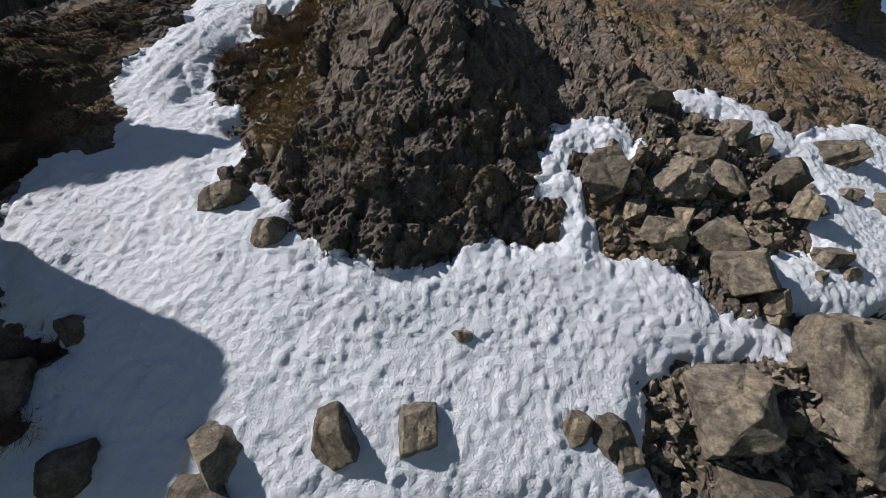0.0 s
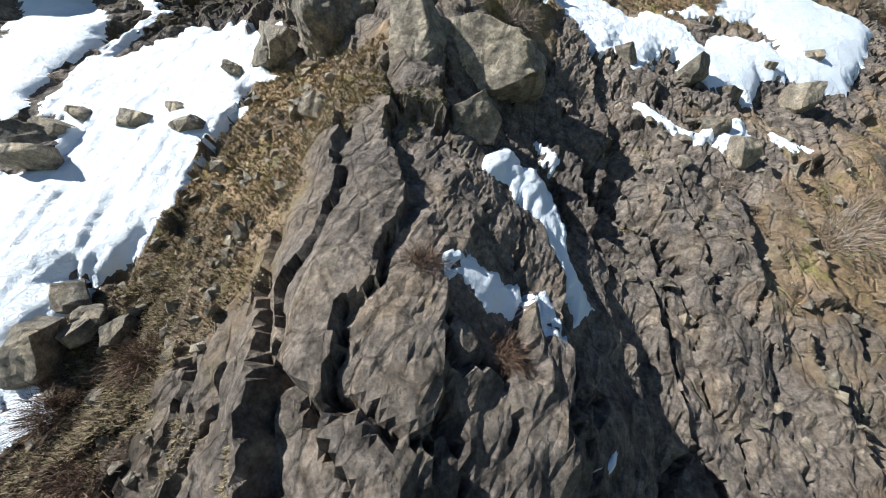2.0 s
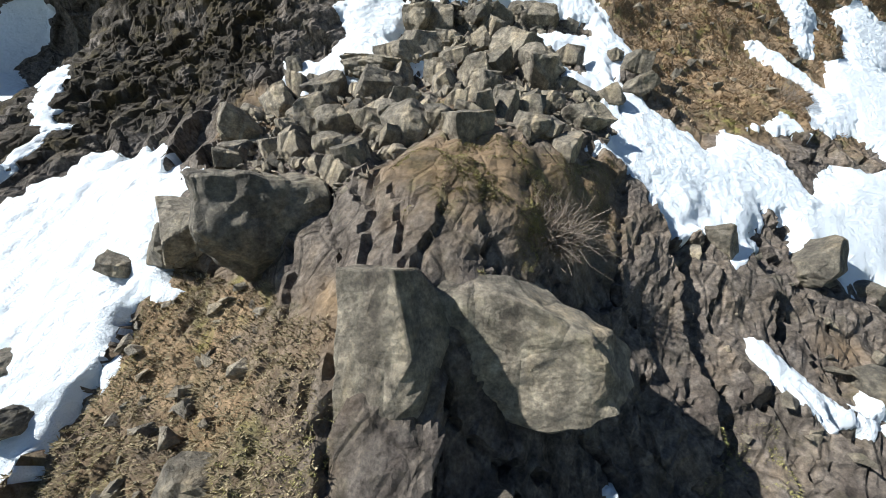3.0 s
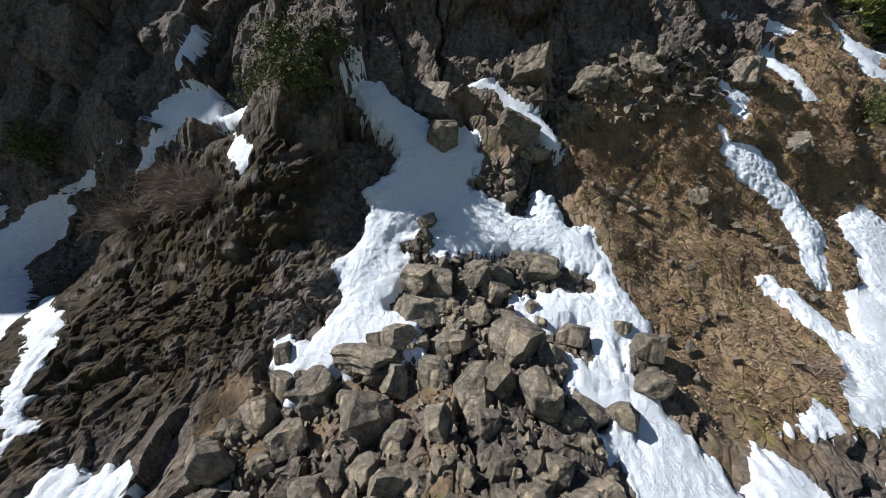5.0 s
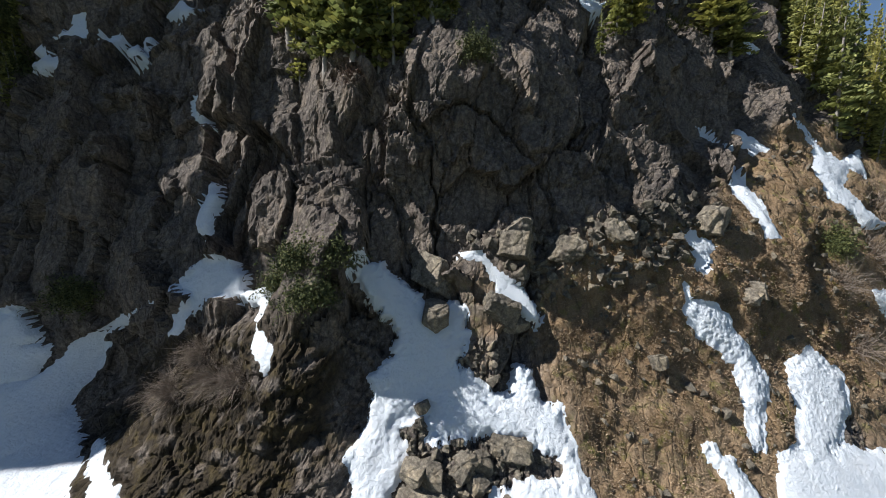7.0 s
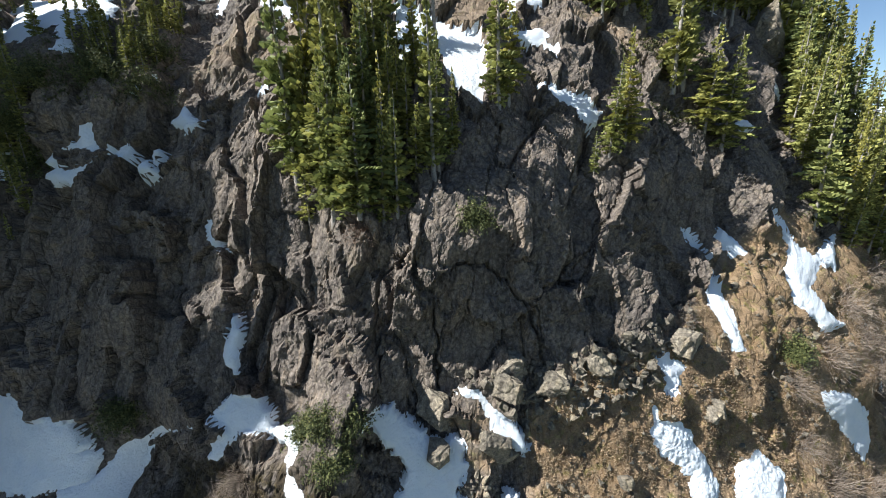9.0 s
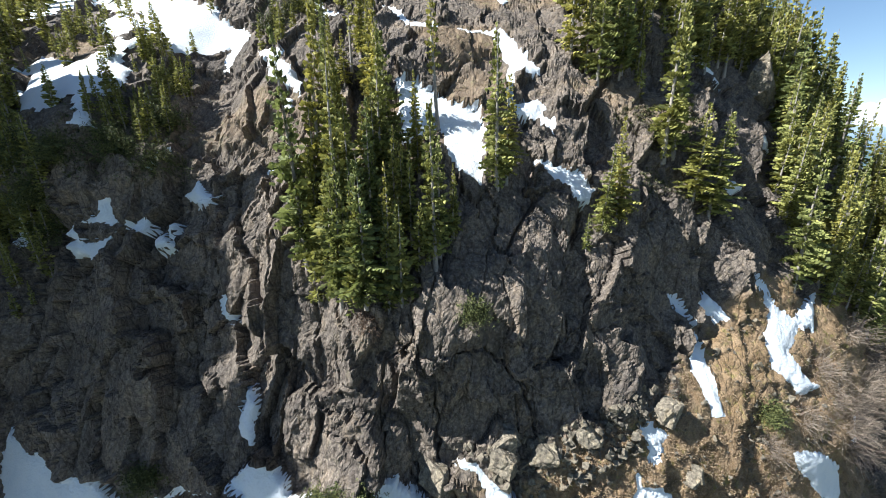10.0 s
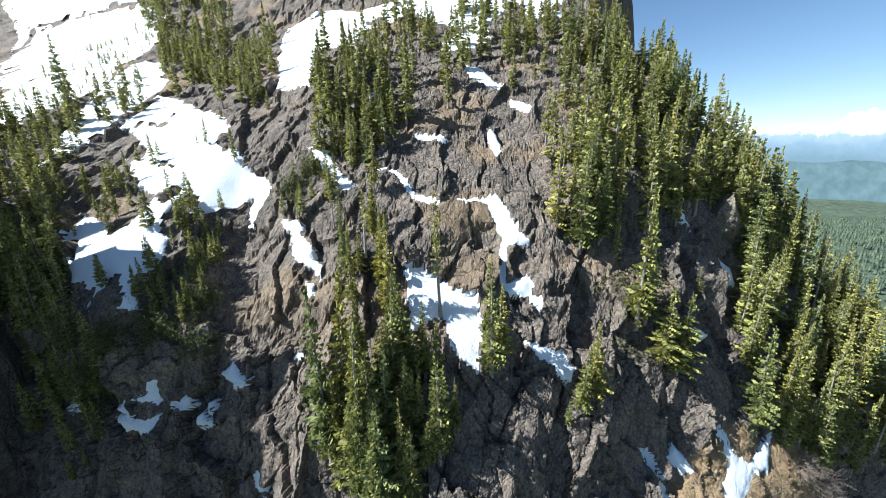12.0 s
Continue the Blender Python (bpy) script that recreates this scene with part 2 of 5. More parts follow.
snow_patch([(15.4, 38.6), (16.3, 38.9), (18.4, 39.2), (19.2, 38.7), (19.4, 38)])
snow_patch([(-66, 57), (-56, 56.6), (-53.2, 54.7), (-48.2, 55.6), (-46, 54.8), (-45.2, 52.1), (-43, 51.3), (-44, 48.2), (-60, 46.5), (-68, 50)])
snow_patch([(-51.2, 55), (-46.3, 55.6), (-43.5, 51.9), (-45.7, 51), (-43.5, 47.8), (-47, 48.6), (-49, 50)])
snow_patch([(-30.8, 77.5), (-29.7, 78.3), (-29.3, 75.9), (-27.7, 74.5), (-29.3, 74.2), (-30.6, 76)])
snow_patch([(-51.4, 86.9), (-48.5, 88.1), (-48.5, 89.7), (-47.2, 89.7), (-46, 86.7), (-48.4, 86.4)], [(-55.4, 83.5), (-51.4, 85.1), (-49.3, 84), (-45.1, 85.5), (-47.2, 82.7), (-48.7, 82.2), (-52.4, 82.3)])
snow_patch([(-26.2, 93.1), (-25, 94.6), (-23.2, 93.4), (-24.6, 92.8)])
snow_patch([(-35.6, 88.5), (-34.9, 89.8), (-32.9, 90.1), (-31.9, 90.6), (-33.1, 89.3), (-34.4, 88.7)])
snow_patch([(-30.5, 109.3), (-28.8, 110.1), (-24.4, 107.1), (-25.5, 106.7), (-22.9, 105.2), (-22.7, 102.5), (-24.9, 104.8), (-28, 105.9)])
snow_patch([(10.4, 93.9), (12.5, 93.6), (14.8, 92.2), (17.2, 92), (18.8, 89.6), (17.5, 87.7), (15.3, 90.1), (13.1, 91.5)])
snow_patch([(-9.2, 105.6), (-5.8, 104.9), (-1.9, 102.4), (3.8, 99.8), (3.6, 92.1), (3.2, 90.3), (-0.8, 93.9), (-2.2, 98.2), (-7.7, 96.3), (-8.2, 100.6)])
snow_patch([(-2.3, 114.6), (5.4, 114.5), (7.7, 115.3), (10.1, 111), (14.4, 106), (9.1, 106.5), (7.8, 101.7), (11.9, 102.6), (14.1, 98.9), (13.8, 96.5), (12, 99.1), (7.7, 100.6), (6.9, 103.4), (7.7, 108.1), (5.3, 113.4)])
snow_patch([(-74.9, 105.5), (-77, 112.1), (-62.7, 111.2), (-61.5, 115.3), (-79.5, 122.6), (-71.6, 122), (-87.7, 129.5), (-91.7, 128.8), (-93.4, 141.2), (-67.4, 133.5), (-54.2, 129.3), (-56.7, 125.5), (-49.9, 123.6), (-48.2, 120.2), (-44, 119.1), (-40, 115.9), (-41.7, 107.1), (-43.6, 108.8), (-43.3, 115.4), (-46.5, 112.4), (-53.8, 112.4), (-55.8, 110.7), (-53.2, 106.2), (-50.4, 102.8), (-55.4, 104), (-52.1, 99.4), (-55.4, 99.9), (-62.1, 98.6), (-65.7, 102.4), (-66.7, 98.7), (-70.2, 103.7)])
snow_patch([(-229.5, 166.6), (-267.6, 197.2), (-227.4, 200.7), (-177.3, 205.6), (-157.4, 191.9), (-131.7, 158), (-125.8, 148.7), (-119, 137.1), (-130.1, 135.5), (-124.2, 130.2), (-134.1, 132.1)])
snow_patch([(-51.7, 140.5), (-75.2, 169.6), (-65.9, 182.8), (-42.3, 178.6), (-28.3, 183.6), (-21.3, 172), (-36.3, 163.3), (-35.4, 153.6), (-50.4, 157.2), (-37.4, 138.7)])
snow_patch([(-33.4, 124.3), (-28.2, 123.9), (-24.4, 120), (-19.7, 116.5), (-21.8, 115.7), (-26.3, 119.1)])
snow_patch([(-17.5, 120.1), (-12.9, 120.1), (-7.9, 116), (-3.2, 114.2), (-3.4, 113.5), (-8.3, 114.7), (-12.7, 118.6)])
snow_patch([(-7.2, 153.6), (-1.1, 160.3), (8.9, 165.6), (10, 155.7), (2.6, 152.1), (-4.3, 149.9)])
snow_patch([(12.5, 135.9), (16, 134.9), (18.7, 133.4), (17.5, 131.1), (13.3, 133.4)])
snow_patch([(6.6, 128.6), (8.7, 126.9), (9.5, 122.7), (8.1, 121), (6.9, 123.9)])
snow_patch([(41.8, 119.3), (44.7, 114.7), (47.6, 112.8), (52.5, 104.9), (48.9, 107.7), (43, 113.2)])
snow_patch([(57.1, 99.6), (60.8, 97.3), (62, 92.8), (58.3, 94.7)])
snow_patch([(-331.2, 225.6), (-237.9, 169.5), (-268.9, 198.2), (-228.1, 201.6), (-182.6, 208.2), (-171.5, 226.4), (-472.9, 304.4)])
snow_patch([(-115.1, 135.1), (-125.8, 148.7), (-130.4, 157.2), (-116.1, 156.7), (-96.3, 144.6), (-95.1, 134.5), (-93.5, 128.8), (-94.3, 125.3), (-99.4, 120.4), (-101.2, 122.2), (-106.2, 128.3)])
snow_patch([(-28.3, 183.6), (-19.1, 172.5), (-5.2, 163.7), (10.8, 164.5), (18.5, 176), (29.4, 165.9), (38.8, 169.2), (43.2, 190.2), (-29.8, 196.5)])
snow_patch([(-26.7, 133.2), (-22.3, 136.7), (-18.8, 137.6), (-17.1, 135.4), (-22.9, 132.5)])
snow_patch([(-10.5, 126.6), (-2.9, 126.4), (-1.6, 125.2), (-9, 125.1)])
snow_patch([(0, 146.5), (5.7, 145.4), (11.4, 138.7), (9.8, 137.5), (2.4, 141.5)])
snow_patch([(-42.4, 41.4), (-42.5, 43.6), (-39.4, 44.4), (-24.2, 38.8), (-24, 36.2), (-24.5, 34.8), (-23.3, 32.2), (-23.1, 31.2)])
snow_patch([(-22, 31.9), (-22.9, 35.3), (-23, 38.1), (-22.2, 39.4), (-21.8, 37.9), (-22, 35.6), (-21.6, 33.9), (-20.4, 35.4), (-19.9, 34.4), (-20.9, 33.4), (-21.2, 32)])
snow_patch([(12.5, 37.2), (14.2, 37.7), (16, 36.3), (16.1, 35.4), (20.2, 36.6), (23.8, 35.2), (24.8, 35.6), (23.3, 38.2), (27.5, 43.2), (31, 43.7), (35.2, 42.7), (41.6, 40.9), (44.3, 39.1), (27.5, 31.8), (24.2, 32), (22.4, 32.9), (20.1, 33), (17.5, 31.2), (16.5, 31.9), (14.7, 31.8), (14.3, 32.6), (14.8, 33.1), (13.2, 35.1)])
snow_patch([(21.7, 44.9), (23.7, 43.4), (25, 41.2), (25.3, 40.1), (24.2, 39.9), (22.6, 41.3), (21.8, 43.2), (20.7, 44.9)])
snow_patch([(13.2, 29.6), (14.8, 29.9), (15.5, 30.2), (15.1, 29), (14.9, 28.3), (14, 28.6), (13.2, 29.1)])
snow_patch([(17.3, 29.7), (17.9, 29.2), (18.7, 28.5), (19.3, 28), (17.2, 29)])
snow_patch([(46.6, 54.5), (52, 53.3), (57.2, 49), (58.4, 44.4), (54.5, 43.6), (52.6, 46.6), (47.2, 52.4)])
snow_patch([(62.3, 54), (67.1, 51), (70.1, 44.6), (67.1, 45.7)])
snow_patch([(45.2, 76.1), (46.7, 75.5), (49.1, 71.5), (47.6, 71.9)])
snow_patch([(22.3, 62.9), (23.7, 60.9), (24.3, 62.4), (27.3, 59.9), (24.1, 57.6), (23.4, 58.3), (25.1, 59.7)])
snow_patch([(37.4, 72.5), (39, 72.7), (39.9, 70.7), (38.8, 70.2)])
snow_patch([(-65.1, 86.9), (-62.8, 87.9), (-62.5, 84.1), (-65.1, 83)])
snow_patch([(-85.8, 84.9), (-82.6, 84.6), (-83.7, 81.8), (-86.4, 81.6)])
snow_patch([(-42.1, 95.7), (-41.2, 96.5), (-41, 93.4), (-42, 93.5)])
snow_patch([(-39.5, 86.7), (-38, 86.9), (-38.4, 84.9), (-39.3, 85.1)])
snow_patch([(-34.4, 111.5), (-29.4, 112), (-27.5, 110.2), (-30, 109.1)])
snow_patch([(-31, 108.4), (-25.5, 107.8), (-24.8, 104.5), (-28, 106.8)])
snow_patch([(-25.4, 103), (-23.7, 103.1), (-23.1, 101.1), (-24.5, 100.7)])
snow_patch([(-9.1, 104.7), (-7.6, 104.2), (-7.7, 102.9), (-8.8, 103.2)])
snow_patch([(45.6, 89.6), (48.8, 88.3), (46.8, 87.5), (44.9, 88.4)])
snow_patch([(61.5, 87.8), (64.5, 86.5), (62.3, 84.6), (60.1, 85.6)])
# small drifts caught on the ledges of the cliffs: x, z, half width, half height
for x, z, w, h in [(-35.8, 90.5, 3.3, 1.4), (-43.1, 86.5, 1.6, 1.0), (-39.6, 84.8, 1.4, 1.3), (-52.7, 85.6, 1.6, 1.2), (-63.6, 85.5, 2.0, 2.9), (-84.8, 83.5, 2.8, 2.5), (-42.4, 94.7, 1.0, 1.9), (47.2, 88.3, 2.4, 1.2), (62.9, 85.9, 2.3, 1.6), (37.5, 72.7, 2.0, 1.6)]:
    snow_patch([(x - w, z - 0.2 * h), (x - 0.3 * w, z + 0.3 * h), (x, z + h), (x + 0.5 * w, z + 0.2 * h), (x + w, z - 0.5 * h), (x + 0.2 * w, z - h), (x - 0.6 * w, z - 0.8 * h)])

GRASS = [
    [(8.8, 58.0), (14.8, 62.2), (23.1, 61.7), (31.4, 66.6), (38.6, 58.0), (48.1, 50.6), (23.2, 37.5), (9.2, 39.3), (9.4, 46.4), (7.6, 52.7)],
    [(12.8, 62.4), (28.4, 62.8), (40.1, 72.1), (47.9, 75.7), (58.6, 70.3), (80.3, 65.7), (64.7, 37.8), (7.2, 53.3)],
    [(-11.3, 34.5), (-3.6, 33.9), (-2.8, 31.2), (-5.4, 29.0), (-7.5, 25.0), (-9.0, 21.8), (-13.2, 22.4), (-13.2, 28.3)],
    [(-15.1, 24.9), (-10.6, 26.4), (-9.6, 19.4), (-7.0, 15.5), (-8.1, 11.8), (-9.7, 12.4), (-12.3, 15.5), (-13.0, 19.5)],
    [(-2.5, 37.9), (0.4, 38.4), (5.5, 37.0), (5.0, 34.4), (0.0, 36.0), (-2.2, 36.6)],
    [(-37.9, 45.2), (-27.0, 52.4), (-16.3, 52.3), (-14, 49), (-22, 46), (-26, 41), (-33, 41)],
    [(12.9, 26.1), (46.2, 35.8), (70, 36), (31.6, 11.9), (22.2, 12.5), (15.3, 16.1), (10.9, 16.1)],
    [(-24.7, 15.7), (-26.0, 22.8), (-22.6, 27.6), (-20.7, 20.3), (-19.6, 16.5), (-17.6, 14.3), (-19.7, 13.1), (-20.7, 11.3)],
]
# where the shoulder on the right falls away behind: z, x
EDGE_Z, EDGE_X = [30, 60, 95, 117, 137, 161, 200, 300], [150, 112, 92, 78, 64, 56, 45, 30]


# dark heath and moss over the knoll and the banks
HEATH = [
    [(-38, 44), (-33, 50), (-27, 54), (-20, 55.5), (-13, 56), (-9, 55), (-10, 50), (-9, 46), (-12, 41), (-20, 38), (-26, 38), (-33, 41)],
    [(-26, 14), (-27, 22), (-23.5, 28), (-21, 28), (-20.5, 20), (-19.5, 15), (-20, 11)],
    [(-15, 17), (-14.5, 24), (-10.5, 27), (-9.5, 20), (-10, 14), (-12.5, 14)],
    [(-36, 28), (-38, 40), (-25, 37), (-23.5, 30), (-27, 26)],
]


def heath_of(x, z):
    """Share of dark heath over rock and turf."""
    k = fbm(x * 0.4, z * 0.4, 0 * x, 5, 141)
    return smooth(-1.0, 1.6, union(x, z, HEATH) + 3.0 * k) * smooth(-0.42, -0.08, fbm(x * 0.9, z * 0.9, 0 * x + 9, 4, 142))


def lay_of(x, z):
    """Depth with rock relief, and the share of turf and of snow, at places of the mountainside."""
    y0 = slope(x, z)
    wob = fbm(x * 0.5, y0 * 0.5, z * 0.5, 4, 40)
    turf = smooth(-1.2, 1.2, union(x, z, GRASS[:5] + GRASS[6:]) + 2.2 * wob)
    patchy = smooth(-0.14, 0.12, fbm(x * 0.45, y0 * 0.45, z * 0.6, 4, 87))
    turf = turf * np.where((x < -2) & (z < 45), 0.45 + 0.55 * patchy, 0.8 + 0.2 * patchy)
    turf = turf * np.where((x > 8) & (z < 37), 0.2 + 0.75 * patchy, 1.0)
    crag = np.exp(-((x + 2.5) / 6.5) ** 4 - ((z - 20) / 14) ** 4)
    turf = np.maximum(turf, smooth(0.18, 0.4, fbm(x * 0.12, y0 * 0.12, z * 0.2, 4, 77)) * 0.7 * (z < 60) * (x > -13) * (1 - crag))
    turf = np.maximum(turf, smooth(0.05, 0.3, fbm(x * 0.06, y0 * 0.06, z * 0.09, 4, 78)) * smooth(85, 110, z) * 0.5)
    near = np.clip((58 - z) / 14, 0, 1)
    # slabs split by steep joints, broken again across
    drift = fbm(x * 0.16, y0 * 0.16, z * 0.11, 4, 140)
    w = np.interp(z, ARC_Z, ARC)
    sx, sz = x + 0.12 * w + 1.0 * wob + 3.0 * drift, w - 0.3 * x + 1.2 * wob + 4.0 * drift
    v1, j1, tx, tz = cells(sx / 5.0, sz / 10.0, 5)
    vb, jb, bx, bz = cells(sx / 9.0 + 0.3 * drift, sz / 19.0, 75)
    v4, j4, ox, oz = cells(sx / 3.1 + 0.6 * drift, (sz + 0.5 * sx) / 4.6, 25)
    v0, j0, ax, az = cells(sx / 1.7, sz / 9.0, 35)
    vp, jp, qx, qz = cells((x + 0.9 * wob + 1.5 * drift) / 2.3, (w - 0.25 * x + 0.9 * wob) / 2.1, 55)
    vq, jq, rx, rz = cells((x + 0.8 * wob) / 0.95, (w + 0.2 * x + 0.6 * wob) / 0.85, 57)
    v2, j2, ux, uz = cells(sx / 1.9 + 0.5 * wob, (sz - 0.6 * sx) / 2.6, 9)
    v3, j3, wx, wz = cells(sx / 0.8 + wob, sz / 0.9 + wob, 15)
    big = (v1 - 0.5) * 1.8 + tx * 3.6 * (v1 * 7 % 1 - 0.4) + tz * 3.0 * (v1 * 13 % 1 - 0.5) - 0.45 * smooth(0.04, 0.0, j1)
    block = (v4 - 0.5) * 0.8 + ox * 2.0 * (v4 * 7 % 1 - 0.45) + oz * 1.8 * (v4 * 13 % 1 - 0.5) - 0.35 * smooth(0.045, 0.0, j4)
    big = big + (vb - 0.5) * 2.2 + bx * 5.0 * (vb * 7 % 1 - 0.35) + bz * 4.0 * (vb * 13 % 1 - 0.6) - 0.9 * smooth(0.035, 0.0, jb)
    slab = (v0 - 0.5) * 0.7 + ax * 1.2 * (v0 * 7 % 1 - 0.35) + az * 1.2 * (v0 * 13 % 1 - 0.5) - 0.6 * smooth(0.06, 0.0, j0)
    lump = (vp - 0.5) * 0.45 + qx * 0.8 * (vp * 7 % 1 - 0.5) + qz * 0.8 * (vp * 13 % 1 - 0.6) + 0.26 * smooth(0, 0.2, jp) - 0.2
    lump = lump + (vq - 0.5) * 0.2 + rx * 0.4 * (vq * 7 % 1 - 0.5) + rz * 0.4 * (vq * 13 % 1 - 0.6) + 0.1 * smooth(0, 0.2, jq)
    foot = smooth(19, 12, z)
    slab = slab * (1 - foot) + (lump + 0.35 * slab) * foot
    mid = (v2 - 0.5) * 0.5 + ux * 1.2 * (v2 * 7 % 1 - 0.5) + uz * 1.0 * (v2 * 13 % 1 - 0.5) - 0.3 * smooth(0.05, 0.0, j2)
    small = (v3 - 0.5) * 0.13 + wx * 0.3 * (v3 * 7 % 1 - 0.5) + wz * 0.3 * (v3 * 13 % 1 - 0.5) - 0.09 * smooth(0.09, 0.0, j3)
    broken = smooth(-0.08, 0.2, fbm(x * 0.13 + 5, y0 * 0.13, z * 0.13, 3, 51))
    rough = fbm(x * 0.8, y0 * 0.8, z * 0.8, 5, 3)
    rock = (1 - near) * (big + (0.2 + 0.6 * broken) * block) + near * slab + 0.5 * (0.25 + 0.75 * broken) * mid * (1 - (0.5 + 0.3 * foot) * near) + small * (0.4 + 0.6 * broken) * (0.5 + 0.5 * near) + (0.22 - 0.1 * near) * rough
    rock = rock + (1 - near) * (1.0 * fbm(x * 0.2, y0 * 0.2, z * 0.13, 4, 71))
    rock = rock * (1 - 0.42 * smooth(98, 118, z))
    # rounded, grown-over ground on the knoll, the banks and the head of the spur
    calm = 0.86 * smooth(-1.5, 1.5, union(x, z, HEATH))
    head = 0.6 * np.exp(-((x - 0.5) / 6) ** 4 - ((z - 35) / 3.4) ** 4)
    rock = (rock * (1 - calm) + calm * (0.9 * lump + 0.35 * mid)) * (1 - head)
    soft = 0.9 * fbm(x * 0.22, y0 * 0.22, z * 0.22, 3, 21) + 0.26 * fbm(x * 1.3, y0 * 1.3, z * 1.3, 4, 31)
    return y0, turf, soft - rock * (1 - turf) - 0.22 * rock * turf


def snow_depth(x, z, outlines):
    """How deep inside its ragged outline each place of a snow patch lies."""
    size = max(max(p[0] for p in outlines[0]) - min(p[0] for p in outlines[0]), max(p[1] for p in outlines[0]) - min(p[1] for p in outlines[0]))
    fine = float(np.clip(size / 14, 1.0, 3.0)) if min(p[1] for p in outlines[0]) > 60 else 1.0
    edge = 0.5 * fine * fbm(x * 0.9 / fine, z * 0.9 / fine, 0 * x, 5, 61) + 0.35 * fbm(x * 2.4, z * 2.4, 0 * x, 3, 62)
    bare = fine * 7 * np.maximum(fbm(x * 0.42 / fine, z * 0.62 / fine, 0 * x + 3, 4, 67) - 0.23, 0) if fine > 1.5 else 0
    return union(x, z, outlines) + edge - bare


def snow_boxes():
    if not BOXES:
        for o in SNOW:
            p = np.array([q for r in o for q in r])
            BOXES.append((p[:, 0].min() - 2, p[:, 0].max() + 2, p[:, 1].min() - 2, p[:, 1].max() + 2))
    return BOXES


def bent(x, y, z):
    """Past its edge the mountain turns away and falls behind its own skyline."""
    e = np.interp(z, EDGE_Z, EDGE_X)
    s = np.maximum(x - e, 0)
    return np.where(s > 0, e + 0.7 * s, x), y + 1.3 * s, z - 0.75 * s - 0.004 * s * s


def ground_point(x, z, sunk=0.0):
    """A place on the mountainside's surface."""
    ax, az = np.array([float(x)]), np.array([float(z)])
    y0, turf, relief = lay_of(ax, az)
    deep = max([-9.0] + [float(snow_depth(ax, az, o)[0]) for o, (a, b, c, d) in zip(SNOW, snow_boxes()) if a < x < b and c < z < d])
    relief = relief * float(1 - smooth(-0.3, 0.5, deep))
    a, b, c = bent(*laid(ax, y0, az, relief))
    return Vector((a[0], b[0] + sunk, c[0]))


# ---- mesh helpers ----
def mesh_of(name, verts, faces, mats=(), smooth_shade=True):
    me = bpy.data.meshes.new(name)
    verts = np.asarray(verts, np.float32)
    faces = np.asarray(faces, np.int32)
    me.vertices.add(len(verts))
    me.vertices.foreach_set("co", verts.ravel())
    n, k = faces.shape
    me.loops.add(n * k)
    me.loops.foreach_set("vertex_index", faces.ravel())
    me.polygons.add(n)
    me.polygons.foreach_set("loop_start", np.arange(0, n * k, k, dtype=np.int32))
    me.polygons.foreach_set("use_smooth", np.full(n, smooth_shade))
    me.update(calc_edges=True)
    for m in mats:
        me.materials.append(m)
    return me


def part(name, me, parent=None, label=""):
    ob = new(name, me)
    if parent:
        ob.parent = parent
    return tagged(ob, label)


# ---- materials ----
def material(name):
    m = bpy.data.materials.new(name)
    m.use_nodes = True
    nt = m.node_tree
    return m, nt, nt.nodes["Principled BSDF"]


def node(nt, kind, **sockets):
    n = nt.nodes.new(kind)
    for k, v in sockets.items():
        if k in n.inputs:
            n.inputs[k].default_value = v
    return n


def noise_node(nt, scale, detail=6.0, rough=0.6, vector=None):
    n = node(nt, "ShaderNodeTexNoise", Scale=scale, Detail=detail, Roughness=rough)
    nt.links.new(vector if vector else nt.nodes["place"].outputs["Object"], n.inputs["Vector"])
    return n.outputs["Fac"]


def ramp(nt, fac, *stops):
    r = nt.nodes.new("ShaderNodeValToRGB")
    el = r.color_ramp.elements
    while len(el) < len(stops):
        el.new(0.5)
    for e, (at, col) in zip(el, stops):
        e.position, e.color = at, (*col, 1) if len(col) == 3 else col
    nt.links.new(fac, r.inputs[0])
    return r.outputs[0]


def mixed(nt, fac, a, b, blend="MIX"):
    m = nt.nodes.new("ShaderNodeMix")
    m.data_type, m.blend_type = "RGBA", blend
    for s, v in ((m.inputs[0], fac), (m.inputs[6], a), (m.inputs[7], b)):
        if isinstance(v, (int, float)):
            s.default_value = v
        elif isinstance(v, tuple):
            s.default_value = (*v, 1)
        else:
            nt.links.new(v, s)
    return m.outputs[2]


def place_node(nt):
    n = nt.nodes.new("ShaderNodeTexCoord")
    n.name = "place"
    return n


def bump(nt, bsdf, height, strength, distance):
    b = node(nt, "ShaderNodeBump", Strength=strength, Distance=distance)
    nt.links.new(height, b.inputs["Height"])
    nt.links.new(b.outputs[0], bsdf.inputs["Normal"])


def add(nt, a, b, k=1.0):
    m = nt.nodes.new("ShaderNodeMath")
    m.operation = "MULTIPLY_ADD"
    nt.links.new(b, m.inputs[0])
    m.inputs[1].default_value = k
    nt.links.new(a, m.inputs[2])
    return m.outputs[0]


